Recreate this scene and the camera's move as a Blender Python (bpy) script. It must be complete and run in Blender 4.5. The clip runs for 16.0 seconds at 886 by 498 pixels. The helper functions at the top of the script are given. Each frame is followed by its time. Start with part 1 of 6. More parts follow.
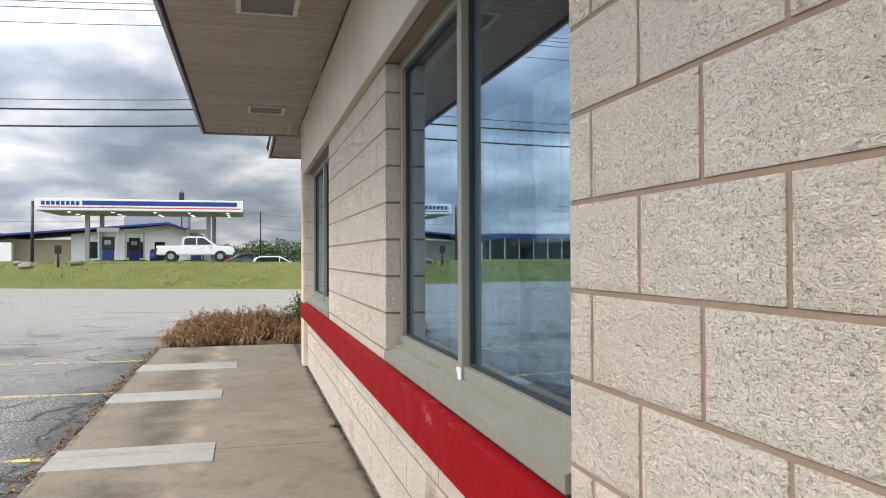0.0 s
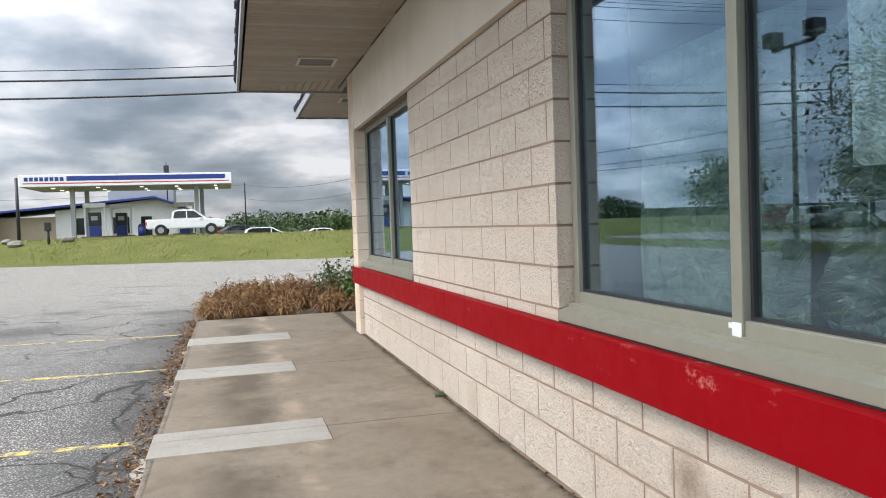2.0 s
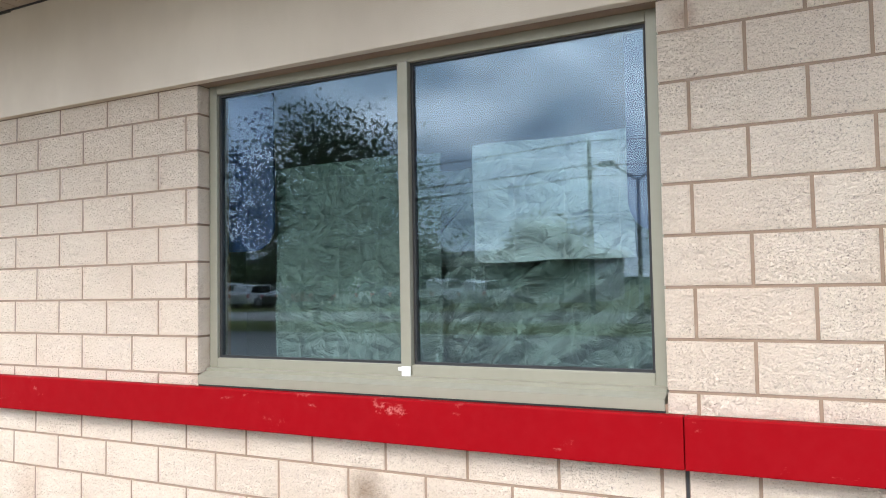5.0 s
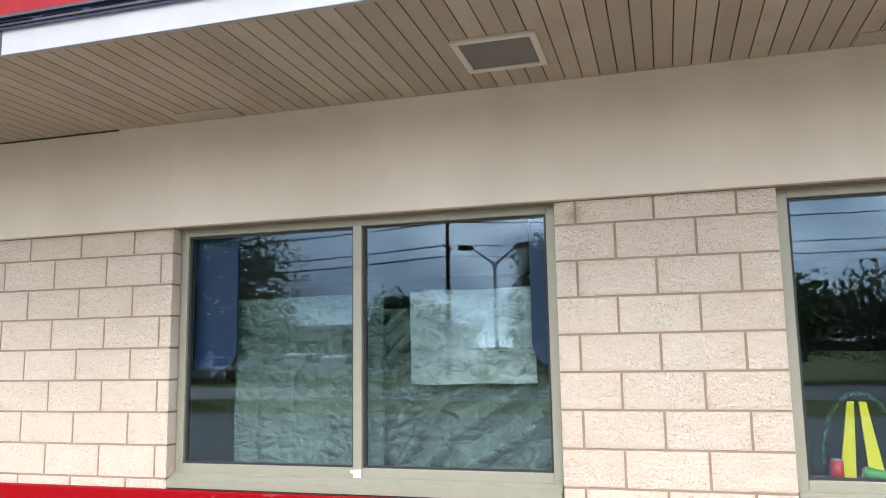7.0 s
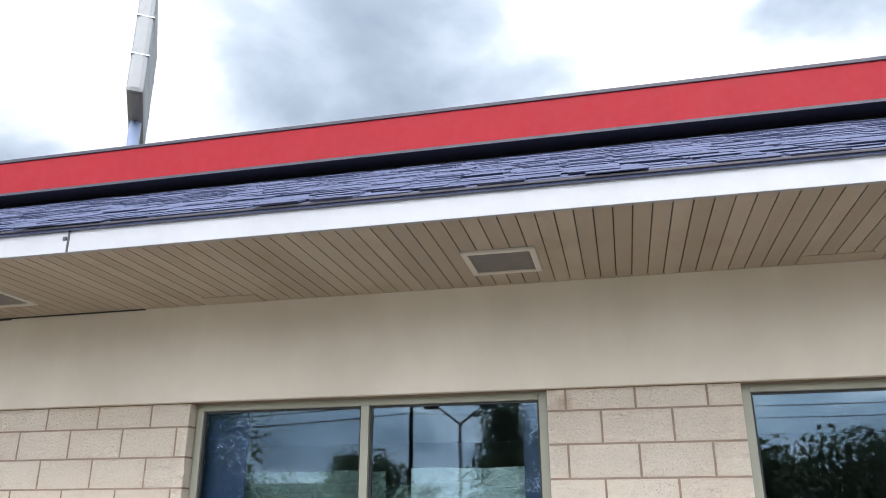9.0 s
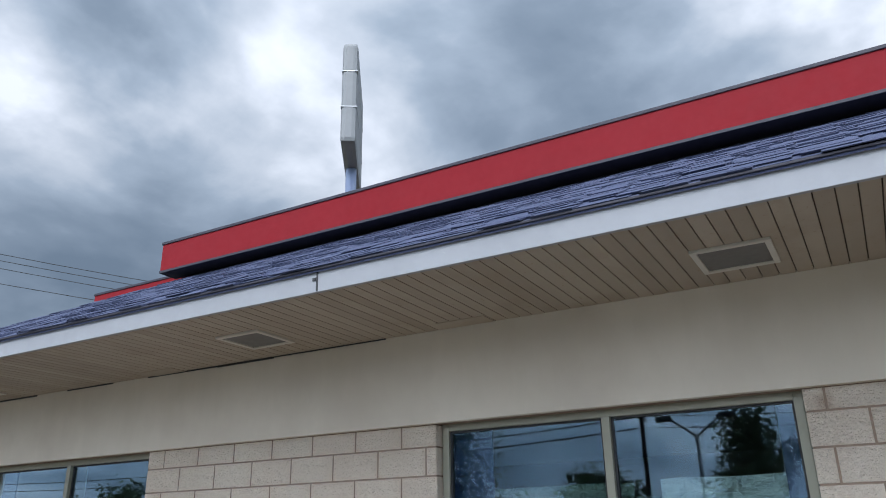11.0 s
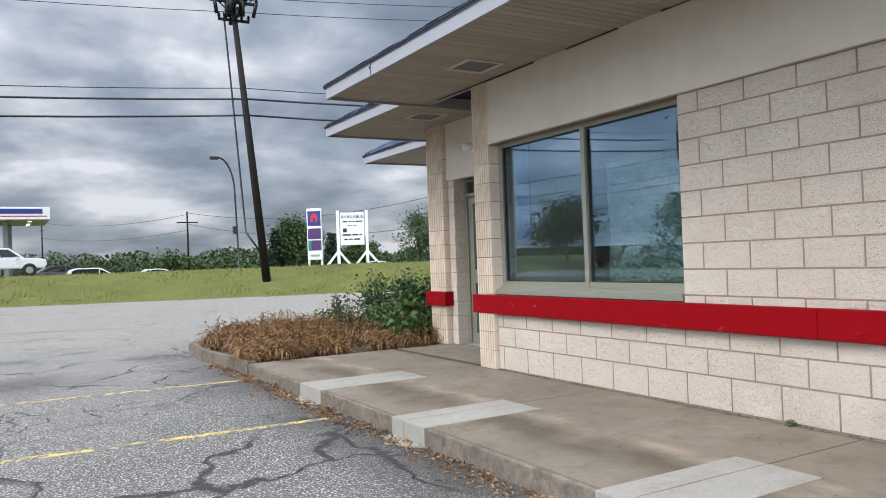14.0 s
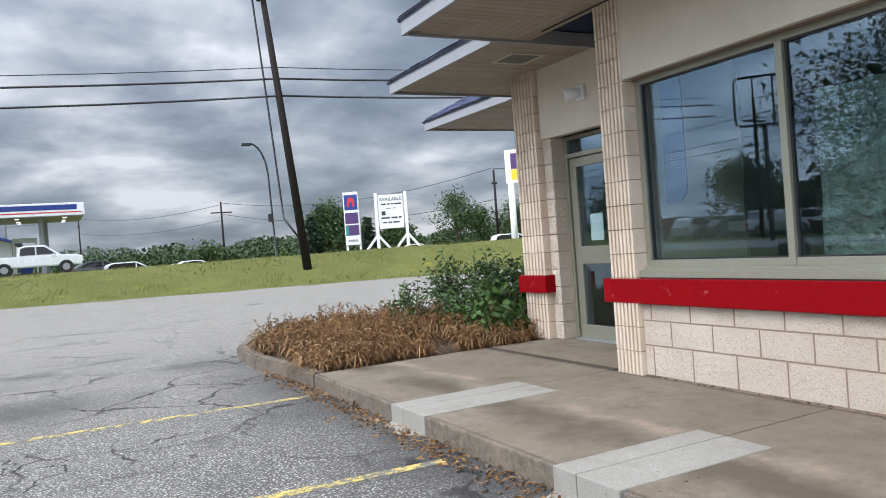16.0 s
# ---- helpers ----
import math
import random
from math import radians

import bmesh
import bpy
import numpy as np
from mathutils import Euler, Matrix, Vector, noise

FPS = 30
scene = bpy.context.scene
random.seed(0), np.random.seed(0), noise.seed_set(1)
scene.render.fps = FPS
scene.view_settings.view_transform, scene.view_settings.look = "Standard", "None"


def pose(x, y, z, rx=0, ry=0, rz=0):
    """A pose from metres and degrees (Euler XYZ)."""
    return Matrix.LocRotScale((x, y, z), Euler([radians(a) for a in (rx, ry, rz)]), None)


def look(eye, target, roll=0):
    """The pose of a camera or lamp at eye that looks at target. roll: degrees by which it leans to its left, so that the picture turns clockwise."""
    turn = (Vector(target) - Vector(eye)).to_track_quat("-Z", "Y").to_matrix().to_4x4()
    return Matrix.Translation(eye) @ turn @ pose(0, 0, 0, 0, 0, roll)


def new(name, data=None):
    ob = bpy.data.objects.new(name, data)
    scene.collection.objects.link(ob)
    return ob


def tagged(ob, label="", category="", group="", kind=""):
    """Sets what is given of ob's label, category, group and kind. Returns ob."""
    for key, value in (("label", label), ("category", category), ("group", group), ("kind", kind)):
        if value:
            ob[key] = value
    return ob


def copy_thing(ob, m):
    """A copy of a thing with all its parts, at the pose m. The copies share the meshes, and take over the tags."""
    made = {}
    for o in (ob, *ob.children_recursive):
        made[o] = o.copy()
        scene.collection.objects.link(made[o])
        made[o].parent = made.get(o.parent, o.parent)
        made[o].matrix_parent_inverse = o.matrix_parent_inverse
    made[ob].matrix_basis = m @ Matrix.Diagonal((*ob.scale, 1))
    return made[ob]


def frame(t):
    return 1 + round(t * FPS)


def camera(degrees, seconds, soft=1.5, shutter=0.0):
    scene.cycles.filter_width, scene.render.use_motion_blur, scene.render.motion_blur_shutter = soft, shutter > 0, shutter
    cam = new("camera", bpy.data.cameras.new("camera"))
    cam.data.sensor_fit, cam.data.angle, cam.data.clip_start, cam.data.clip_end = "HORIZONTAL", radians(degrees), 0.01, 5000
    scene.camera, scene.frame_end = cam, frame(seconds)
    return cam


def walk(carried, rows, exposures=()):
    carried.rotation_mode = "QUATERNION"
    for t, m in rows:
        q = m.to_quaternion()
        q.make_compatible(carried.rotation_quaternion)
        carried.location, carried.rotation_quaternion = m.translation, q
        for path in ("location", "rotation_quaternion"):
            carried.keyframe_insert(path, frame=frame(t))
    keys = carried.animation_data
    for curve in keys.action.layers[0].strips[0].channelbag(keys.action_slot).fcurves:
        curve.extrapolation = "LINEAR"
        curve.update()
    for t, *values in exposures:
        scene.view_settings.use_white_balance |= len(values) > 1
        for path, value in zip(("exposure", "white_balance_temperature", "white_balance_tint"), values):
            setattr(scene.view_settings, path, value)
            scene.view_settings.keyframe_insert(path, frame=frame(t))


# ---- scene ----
cam = camera(60.3, 16.0, soft=1.0)
PATH = [
    (0, (-0.735, 1.044, 1.377), (-0.239, 2.981, 1.398), -0.2),
    (0.5, (-0.883, 1.235, 1.344), (-0.452, 3.188, 1.371), -0.8),
    (1, (-1.059, 1.439, 1.331), (-0.551, 3.373, 1.336), -1.5),
    (1.5, (-1.239, 1.658, 1.326), (-0.735, 3.594, 1.313), -0.7),
    (2, (-1.523, 1.783, 1.303), (-0.986, 3.708, 1.235), -2.0),
    (2.5, (-1.779, 1.923, 1.253), (-1.113, 3.807, 1.168), -2.8),
    (3, (-1.992, 2.132, 1.193), (-1.132, 3.937, 1.146), -3.9),
    (3.5, (-2.288, 2.246, 1.221), (-1.053, 3.818, 1.167), -4.4),
    (4, (-2.536, 2.216, 1.227), (-1.02, 3.521, 1.223), -3.3),
    (4.5, (-2.785, 2.109, 1.32), (-1.138, 3.244, 1.351), -1.8),
    (5, (-3.076, 2.105, 1.319), (-1.3, 3.018, 1.416), -1.0),
    (5.2, (-3.206, 2.114, 1.311), (-1.391, 2.945, 1.432), -0.5),
    (7.3, (-4.371, 2.161, 1.633), (-2.459, 2.645, 1.967), -0.8),
    (7.5, (-4.456, 2.18, 1.635), (-2.556, 2.643, 2.052), -0.2),
    (8, (-4.671, 2.192, 1.702), (-2.799, 2.615, 2.265), 0.6),
    (8.2, (-4.753, 2.209, 1.703), (-2.885, 2.603, 2.298), 0.5),
    (10.3, (-4.893, 2.299, 1.704), (-3.163, 2.931, 2.482), -1.2),
    (10.5, (-4.899, 2.307, 1.698), (-3.19, 3.001, 2.471), -1.1),
    (11, (-4.931, 2.33, 1.661), (-3.301, 3.246, 2.371), -1.0),
    (11.5, (-4.962, 2.413, 1.564), (-3.443, 3.586, 2.125), -1.0),
    (12, (-4.966, 2.618, 1.484), (-3.574, 3.999, 1.877), -2.2),
    (12.5, (-4.927, 2.898, 1.372), (-3.655, 4.427, 1.582), -2.8),
    (13, (-4.799, 3.182, 1.317), (-3.638, 4.807, 1.429), -2.3),
    (13.5, (-4.734, 3.541, 1.271), (-3.653, 5.222, 1.336), -2.0),
    (14, (-4.661, 3.955, 1.223), (-3.659, 5.685, 1.248), -2.1),
    (14.5, (-4.551, 4.433, 1.241), (-3.614, 6.2, 1.254), -2.5),
    (15, (-4.49, 4.932, 1.231), (-3.547, 6.696, 1.234), -3.0),
    (15.5, (-4.409, 5.465, 1.235), (-3.459, 7.225, 1.221), -3.3),
    (16, (-4.357, 6.02, 1.231), (-3.429, 7.792, 1.212), -4.3),
]
EXPOSURES = [(0, 1.16, 6850, 14), (2.0, 1.16, 6850, 14), (3.0, 1.24, 6850, 15), (4.5, 1.52, 6900, 16), (5.2, 1.66, 6950, 16), (7.3, 1.88, 6950, 16), (8.2, 1.98, 6950, 15), (10.3, 1.10, 6250, 13), (11.0, 0.92, 6200, 12), (12.0, 1.06, 6400, 13), (13.0, 1.04, 6550, 14), (14.0, 1.04, 6550, 14), (16, 1.04, 6500, 14)]
walk(cam, [(t, look(eye, target, roll)) for t, eye, target, roll in PATH], EXPOSURES)

# ---- world and sun: a bright broken overcast ----
world = bpy.data.worlds.new("overcast")
scene.world = world
world.use_nodes = True
wn, wl = world.node_tree.nodes, world.node_tree.links
wn.clear()


def wnode(kind, **sets):
    n = wn.new(kind)
    for k, v in sets.items():
        n.inputs[k.replace("_", " ")].default_value = v
    return n


def wmath(op, a, b=None):
    n = wn.new("ShaderNodeMath")
    n.operation = op
    for i, v in enumerate((a, b)):
        if v is None:
            continue
        if isinstance(v, (int, float)):
            n.inputs[i].default_value = v
        else:
            wl.new(v, n.inputs[i])
    return n.outputs[0]


SUN_UP, SUN_ROUND = 49.6, 254.0
sky = wn.new("ShaderNodeTexSky")
sky.sky_type, sky.sun_disc = "NISHITA", False
sky.sun_elevation, sky.sun_rotation = radians(SUN_UP), radians(SUN_ROUND)
tc = wn.new("ShaderNodeTexCoord")
sep = wn.new("ShaderNodeSeparateXYZ")
wl.new(tc.outputs["Generated"], sep.inputs[0])
up = wmath("ADD", wmath("MAXIMUM", sep.outputs[2], 0.0), 0.26)
comb = wn.new("ShaderNodeCombineXYZ")
wl.new(wmath("DIVIDE", sep.outputs[0], up), comb.inputs[0])
wl.new(wmath("DIVIDE", sep.outputs[1], up), comb.inputs[1])
big = wnode("ShaderNodeTexNoise", Scale=0.95, Detail=5.0, Roughness=0.5, Distortion=0.15)
small = wnode("ShaderNodeTexNoise", Scale=2.6, Detail=7.0, Roughness=0.5, Distortion=0.15)
breaks = wnode("ShaderNodeTexNoise", Scale=1.7, Detail=6.0, Roughness=0.52, Distortion=0.1)
for n in (big, small, breaks):
    drift = wn.new("ShaderNodeVectorMath")
    drift.inputs[1].default_value = (0, 0, {big: 0.0, small: 4.0, breaks: 9.3}[n])
    wl.new(comb.outputs[0], drift.inputs[0])
    wl.new(drift.outputs[0], n.inputs["Vector"])
both = wmath("ADD", wmath("MULTIPLY", big.outputs["Fac"], 0.48), wmath("MULTIPLY", small.outputs["Fac"], 0.52))
# ragged bright breaks between the cloud heaps
gap = wmath("MULTIPLY", wmath("MINIMUM", wmath("MAXIMUM", wmath("SUBTRACT", breaks.outputs["Fac"], 0.54), 0.0), 0.12), 0.55)
both = wmath("ADD", both, gap)
cloud = wn.new("ShaderNodeValToRGB")
wl.new(both, cloud.inputs[0])
cr = cloud.color_ramp
cr.elements[0].position, cr.elements[0].color = 0.35, (0.20, 0.265, 0.34, 1)
cr.elements[1].position, cr.elements[1].color = 0.62, (1.08, 1.14, 1.22, 1)
for p, c in ((0.43, (0.29, 0.365, 0.45, 1)), (0.50, (0.45, 0.54, 0.64, 1)), (0.565, (0.74, 0.81, 0.89, 1))):
    e = cr.elements.new(p)
    e.color = c
skyback = wn.new("ShaderNodeBackground")
skyback.inputs[1].default_value = 0.006
wl.new(sky.outputs[0], skyback.inputs[0])
# the clouds thin towards the hidden sun, high in the west, and are brighter there
aim = wn.new("ShaderNodeVectorMath")
aim.operation = "DOT_PRODUCT"
wl.new(tc.outputs["Generated"], aim.inputs[0])
aim.inputs[1].default_value = (-0.84, -0.24, 0.49)
toward = wmath("MAXIMUM", wmath("ADD", aim.outputs["Value"], 0.15), 0.0)
glow = wmath("MULTIPLY_ADD", wmath("POWER", toward, 1.3), 3.6)
glow.node.inputs[2].default_value = 1.0
cloudback = wn.new("ShaderNodeBackground")
lift = wmath("MULTIPLY_ADD", wmath("MAXIMUM", sep.outputs[2], 0.0), 0.36)
lift.node.inputs[2].default_value = 0.275
wl.new(wmath("MULTIPLY", glow, lift), cloudback.inputs[1])
wl.new(cloud.outputs[0], cloudback.inputs[0])
addsky = wn.new("ShaderNodeAddShader")
wl.new(skyback.outputs[0], addsky.inputs[0])
wl.new(cloudback.outputs[0], addsky.inputs[1])
wout = wn.new("ShaderNodeOutputWorld")
wl.new(addsky.outputs[0], wout.inputs[0])

sun_data = bpy.data.lights.new("sun", "SUN")
sun_data.energy, sun_data.angle, sun_data.color = 1.0, radians(24), (1.0, 0.98, 0.955)
sun = new("sun", sun_data)
sun.matrix_world = look((0, 0, 0), (0.62, 0.18, -0.76))


# ---- materials ----
class Mat:
    """A node material in the making: a principled shader on object-space or world-space coordinates."""

    def __init__(self, name, rough=0.7, metal=0.0, spec=0.5):
        self.m = bpy.data.materials.new(name)
        self.m.use_nodes = True
        self.nodes, self.links = self.m.node_tree.nodes, self.m.node_tree.links
        self.nodes.clear()
        self.out = self.nodes.new("ShaderNodeOutputMaterial")
        self.p = self.nodes.new("ShaderNodeBsdfPrincipled")
        self.links.new(self.p.outputs[0], self.out.inputs[0])
        self.p.inputs["Roughness"].default_value = rough
        self.p.inputs["Metallic"].default_value = metal
        self.p.inputs["Specular IOR Level"].default_value = spec
        self.bumps = None
        geo = self.nodes.new("ShaderNodeNewGeometry")
        self.geo = geo
        self.pos = geo.outputs["Position"]

    def link(self, a, b):
        if isinstance(a, (int, float)):
            b.default_value = a
        elif isinstance(a, tuple):
            b.default_value = (*a, 1) if len(a) == 3 and len(b.default_value) == 4 else a
        else:
            self.links.new(a, b)

    def scaled(self, x, y, z, vec=None):
        n = self.nodes.new("ShaderNodeMapping")
        n.inputs["Scale"].default_value = (x, y, z)
        self.link(vec or self.pos, n.inputs["Vector"])
        return n.outputs[0]

    def noise(self, scale, detail=4.0, rough=0.5, distort=0.0, vec=None):
        n = self.nodes.new("ShaderNodeTexNoise")
        n.inputs["Scale"].default_value, n.inputs["Detail"].default_value = scale, detail
        n.inputs["Roughness"].default_value, n.inputs["Distortion"].default_value = rough, distort
        self.link(vec or self.pos, n.inputs["Vector"])
        return n.outputs["Fac"]

    def voronoi(self, scale, feature="F1", vec=None):
        n = self.nodes.new("ShaderNodeTexVoronoi")
        n.feature = feature
        n.inputs["Scale"].default_value = scale
        self.link(vec or self.pos, n.inputs["Vector"])
        return n.outputs["Distance"]

    def random(self):
        return self.nodes.new("ShaderNodeObjectInfo").outputs["Random"]

    def island(self):
        return self.geo.outputs["Random Per Island"]

    def math(self, op, a, b=0.0, clamp=False):
        n = self.nodes.new("ShaderNodeMath")
        n.operation, n.use_clamp = op, clamp
        self.link(a, n.inputs[0])
        self.link(b, n.inputs[1])
        return n.outputs[0]

    def span(self, v, lo, hi, a=0.0, b=1.0):
        n = self.nodes.new("ShaderNodeMapRange")
        for i, k in enumerate((v, lo, hi, a, b)):
            self.link(k, n.inputs[i])
        return n.outputs[0]

    def mix(self, f, a, b, blend="MIX"):
        n = self.nodes.new("ShaderNodeMix")
        n.data_type, n.blend_type = "RGBA", blend
        self.link(f, n.inputs[0])
        self.link(a, n.inputs[6])
        self.link(b, n.inputs[7])
        return n.outputs[2]

    def color(self, c):
        self.link(c, self.p.inputs["Base Color"])
        return self

    def rough(self, r):
        self.link(r, self.p.inputs["Roughness"])
        return self

    def bump(self, h, depth, strength=1.0):
        n = self.nodes.new("ShaderNodeBump")
        n.inputs["Strength"].default_value, n.inputs["Distance"].default_value = strength, depth
        self.link(h, n.inputs["Height"])
        if self.bumps:
            self.links.new(self.bumps, n.inputs["Normal"])
        self.bumps = n.outputs[0]
        self.links.new(self.bumps, self.p.inputs["Normal"])
        return self


def split_face():
    m = Mat("split_face_block", 0.92, spec=0.2)
    flat = m.scaled(1.0, 0.62, 1.35)
    grain, lump, fine = m.noise(60, 5, 0.66, 0.3, flat), m.noise(21, 4, 0.6, 0.3, flat), m.noise(150, 3, 0.6)
    base = m.mix(m.random(), (0.84, 0.72, 0.595), (0.89, 0.785, 0.655))
    base = m.mix(m.span(m.noise(1.3, 4, 0.6), 0.35, 0.7), base, (0.79, 0.665, 0.54))
    base = m.mix(m.span(fine, 0.3, 0.75), m.mix(0.25, base, (0.42, 0.34, 0.27)), base)
    base = m.mix(m.span(m.voronoi(130), 0.0, 0.12, 0.3, 0.0), base, (0.86, 0.80, 0.72))
    # brown splash low on the wall, rust run under the header
    for (y, z), reach, tint, most in (((4.12, 0.36), 0.16, (0.20, 0.12, 0.06), 0.85), ((2.60, 2.36), 0.07, (0.36, 0.20, 0.12), 0.7), ((6.6, 0.12), 0.22, (0.45, 0.27, 0.16), 0.4)):
        off = m.nodes.new("ShaderNodeVectorMath")
        off.operation = "DISTANCE"
        m.links.new(m.pos, off.inputs[0])
        off.inputs[1].default_value = (0, y, z)
        ragged = m.math("ADD", off.outputs["Value"], m.math("MULTIPLY", m.noise(22, 5, 0.7), reach * 1.1))
        base = m.mix(m.span(ragged, reach * 0.45, reach * 1.5, most, 0.0), base, tint)
    pits = m.math("MULTIPLY", m.span(m.noise(90, 3, 0.7), 0.58, 0.66), m.span(m.noise(2.2, 3), 0.42, 0.62))
    base = m.mix(m.math("MULTIPLY", pits, 0.5), base, (0.20, 0.14, 0.10))
    m.color(base)
    m.bump(lump, 0.05, 1.0).bump(grain, 0.032, 1.0).bump(fine, 0.006, 0.9).bump(m.math("SUBTRACT", 1.0, pits), 0.004, 0.8)
    return m.m


def fluted_face():
    m = Mat("fluted_block_face", 0.9, spec=0.2)
    base = m.mix(m.random(), (0.66, 0.55, 0.43), (0.74, 0.63, 0.505))
    base = m.mix(m.span(m.noise(3.0, 5, 0.65), 0.42, 0.72), base, (0.56, 0.44, 0.33))
    base = m.mix(m.span(m.noise(110, 3, 0.6), 0.3, 0.7, 0.22, 0.0), base, (0.30, 0.23, 0.17))
    m.color(base).bump(m.noise(60, 4, 0.6), 0.004, 0.6)
    return m.m


def mortar():
    m = Mat("mortar", 0.95, spec=0.1)
    m.color(m.mix(m.noise(9, 5, 0.6), (0.20, 0.14, 0.10), (0.31, 0.225, 0.165))).bump(m.noise(120, 3), 0.003, 0.6)
    return m.m


def stucco():
    m = Mat("stucco", 0.9, spec=0.2)
    streak = m.noise(1.0, 5, 0.6, vec=m.scaled(0.5, 1.5, 0.5))
    base = m.mix(m.span(streak, 0.4, 0.75), (0.60, 0.535, 0.445), (0.52, 0.46, 0.375))
    base = m.mix(m.span(m.noise(1.1, 4, 0.6), 0.45, 0.75), base, (0.515, 0.45, 0.37))
    m.color(base).bump(m.noise(230, 3, 0.6), 0.0015, 0.7).bump(m.noise(4, 2), 0.004, 0.5)
    return m.m


def concrete(name, a, b, stain, scale=1.0, trod=False):
    m = Mat(name, 0.9, spec=0.25)
    base = m.mix(m.span(m.noise(0.9 * scale, 6, 0.62), 0.35, 0.68), a, b)
    base = m.mix(m.span(m.noise(2.6 * scale, 7, 0.72, 0.4), 0.50, 0.70, 0.0, 0.75), base, stain)
    base = m.mix(m.span(m.noise(150, 3, 0.6), 0.35, 0.65, 0.0, 0.6), base, tuple(c * 0.55 for c in stain))
    base = m.mix(m.span(m.noise(11 * scale, 6, 0.7), 0.40, 0.66, 0.0, 0.5), base, tuple(c * 1.1 for c in stain))
    base = m.mix(m.span(m.noise(38, 4, 0.7), 0.62, 0.70, 0.0, 0.75), base, tuple(c * 0.45 for c in stain))
    base = m.mix(m.span(m.noise(46, 4, 0.7, 0.0, m.scaled(1, 1.3, 1)), 0.63, 0.70, 0.0, 0.5), base, tuple(min(1, c * 1.35) for c in b))
    if trod:
        # brown drip stains where bumpers stood, a rusty pale run beside them, black specks
        at = m.nodes.new("ShaderNodeSeparateXYZ")
        m.links.new(m.pos, at.inputs[0])
        x = m.math("ADD", at.outputs[0], m.math("MULTIPLY", m.math("SUBTRACT", m.noise(1.7, 5, 0.65), 0.5), 0.5))
        drip = m.math("MULTIPLY", m.span(x, -1.78, -1.55), m.span(x, -1.38, -1.22, 1.0, 0.0))
        drip = m.math("MULTIPLY", drip, m.span(m.noise(1.15, 5, 0.6), 0.36, 0.56))
        base = m.mix(m.math("MULTIPLY", drip, 0.75), base, tuple(c * 0.62 for c in stain))
        run = m.math("MULTIPLY", m.span(x, -1.24, -1.16), m.span(x, -1.12, -1.02, 1.0, 0.0))
        base = m.mix(m.math("MULTIPLY", m.math("MULTIPLY", run, m.span(m.noise(2.4, 5, 0.7), 0.42, 0.6)), 0.5), base, (0.37, 0.285, 0.205))
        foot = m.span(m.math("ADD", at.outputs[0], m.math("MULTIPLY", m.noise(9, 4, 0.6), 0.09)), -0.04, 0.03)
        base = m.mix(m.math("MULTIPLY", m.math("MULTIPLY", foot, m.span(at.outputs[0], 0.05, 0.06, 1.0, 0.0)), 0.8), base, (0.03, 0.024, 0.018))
        speck = m.math("MULTIPLY", m.span(m.noise(26, 2, 0.5), 0.70, 0.73), m.span(m.noise(1.3, 3), 0.5, 0.6))
        base = m.mix(speck, base, (0.02, 0.018, 0.016))
    m.color(base).bump(m.noise(180, 3, 0.6), 0.0015, 0.6).bump(m.noise(5, 3), 0.004, 0.4)
    return m.m


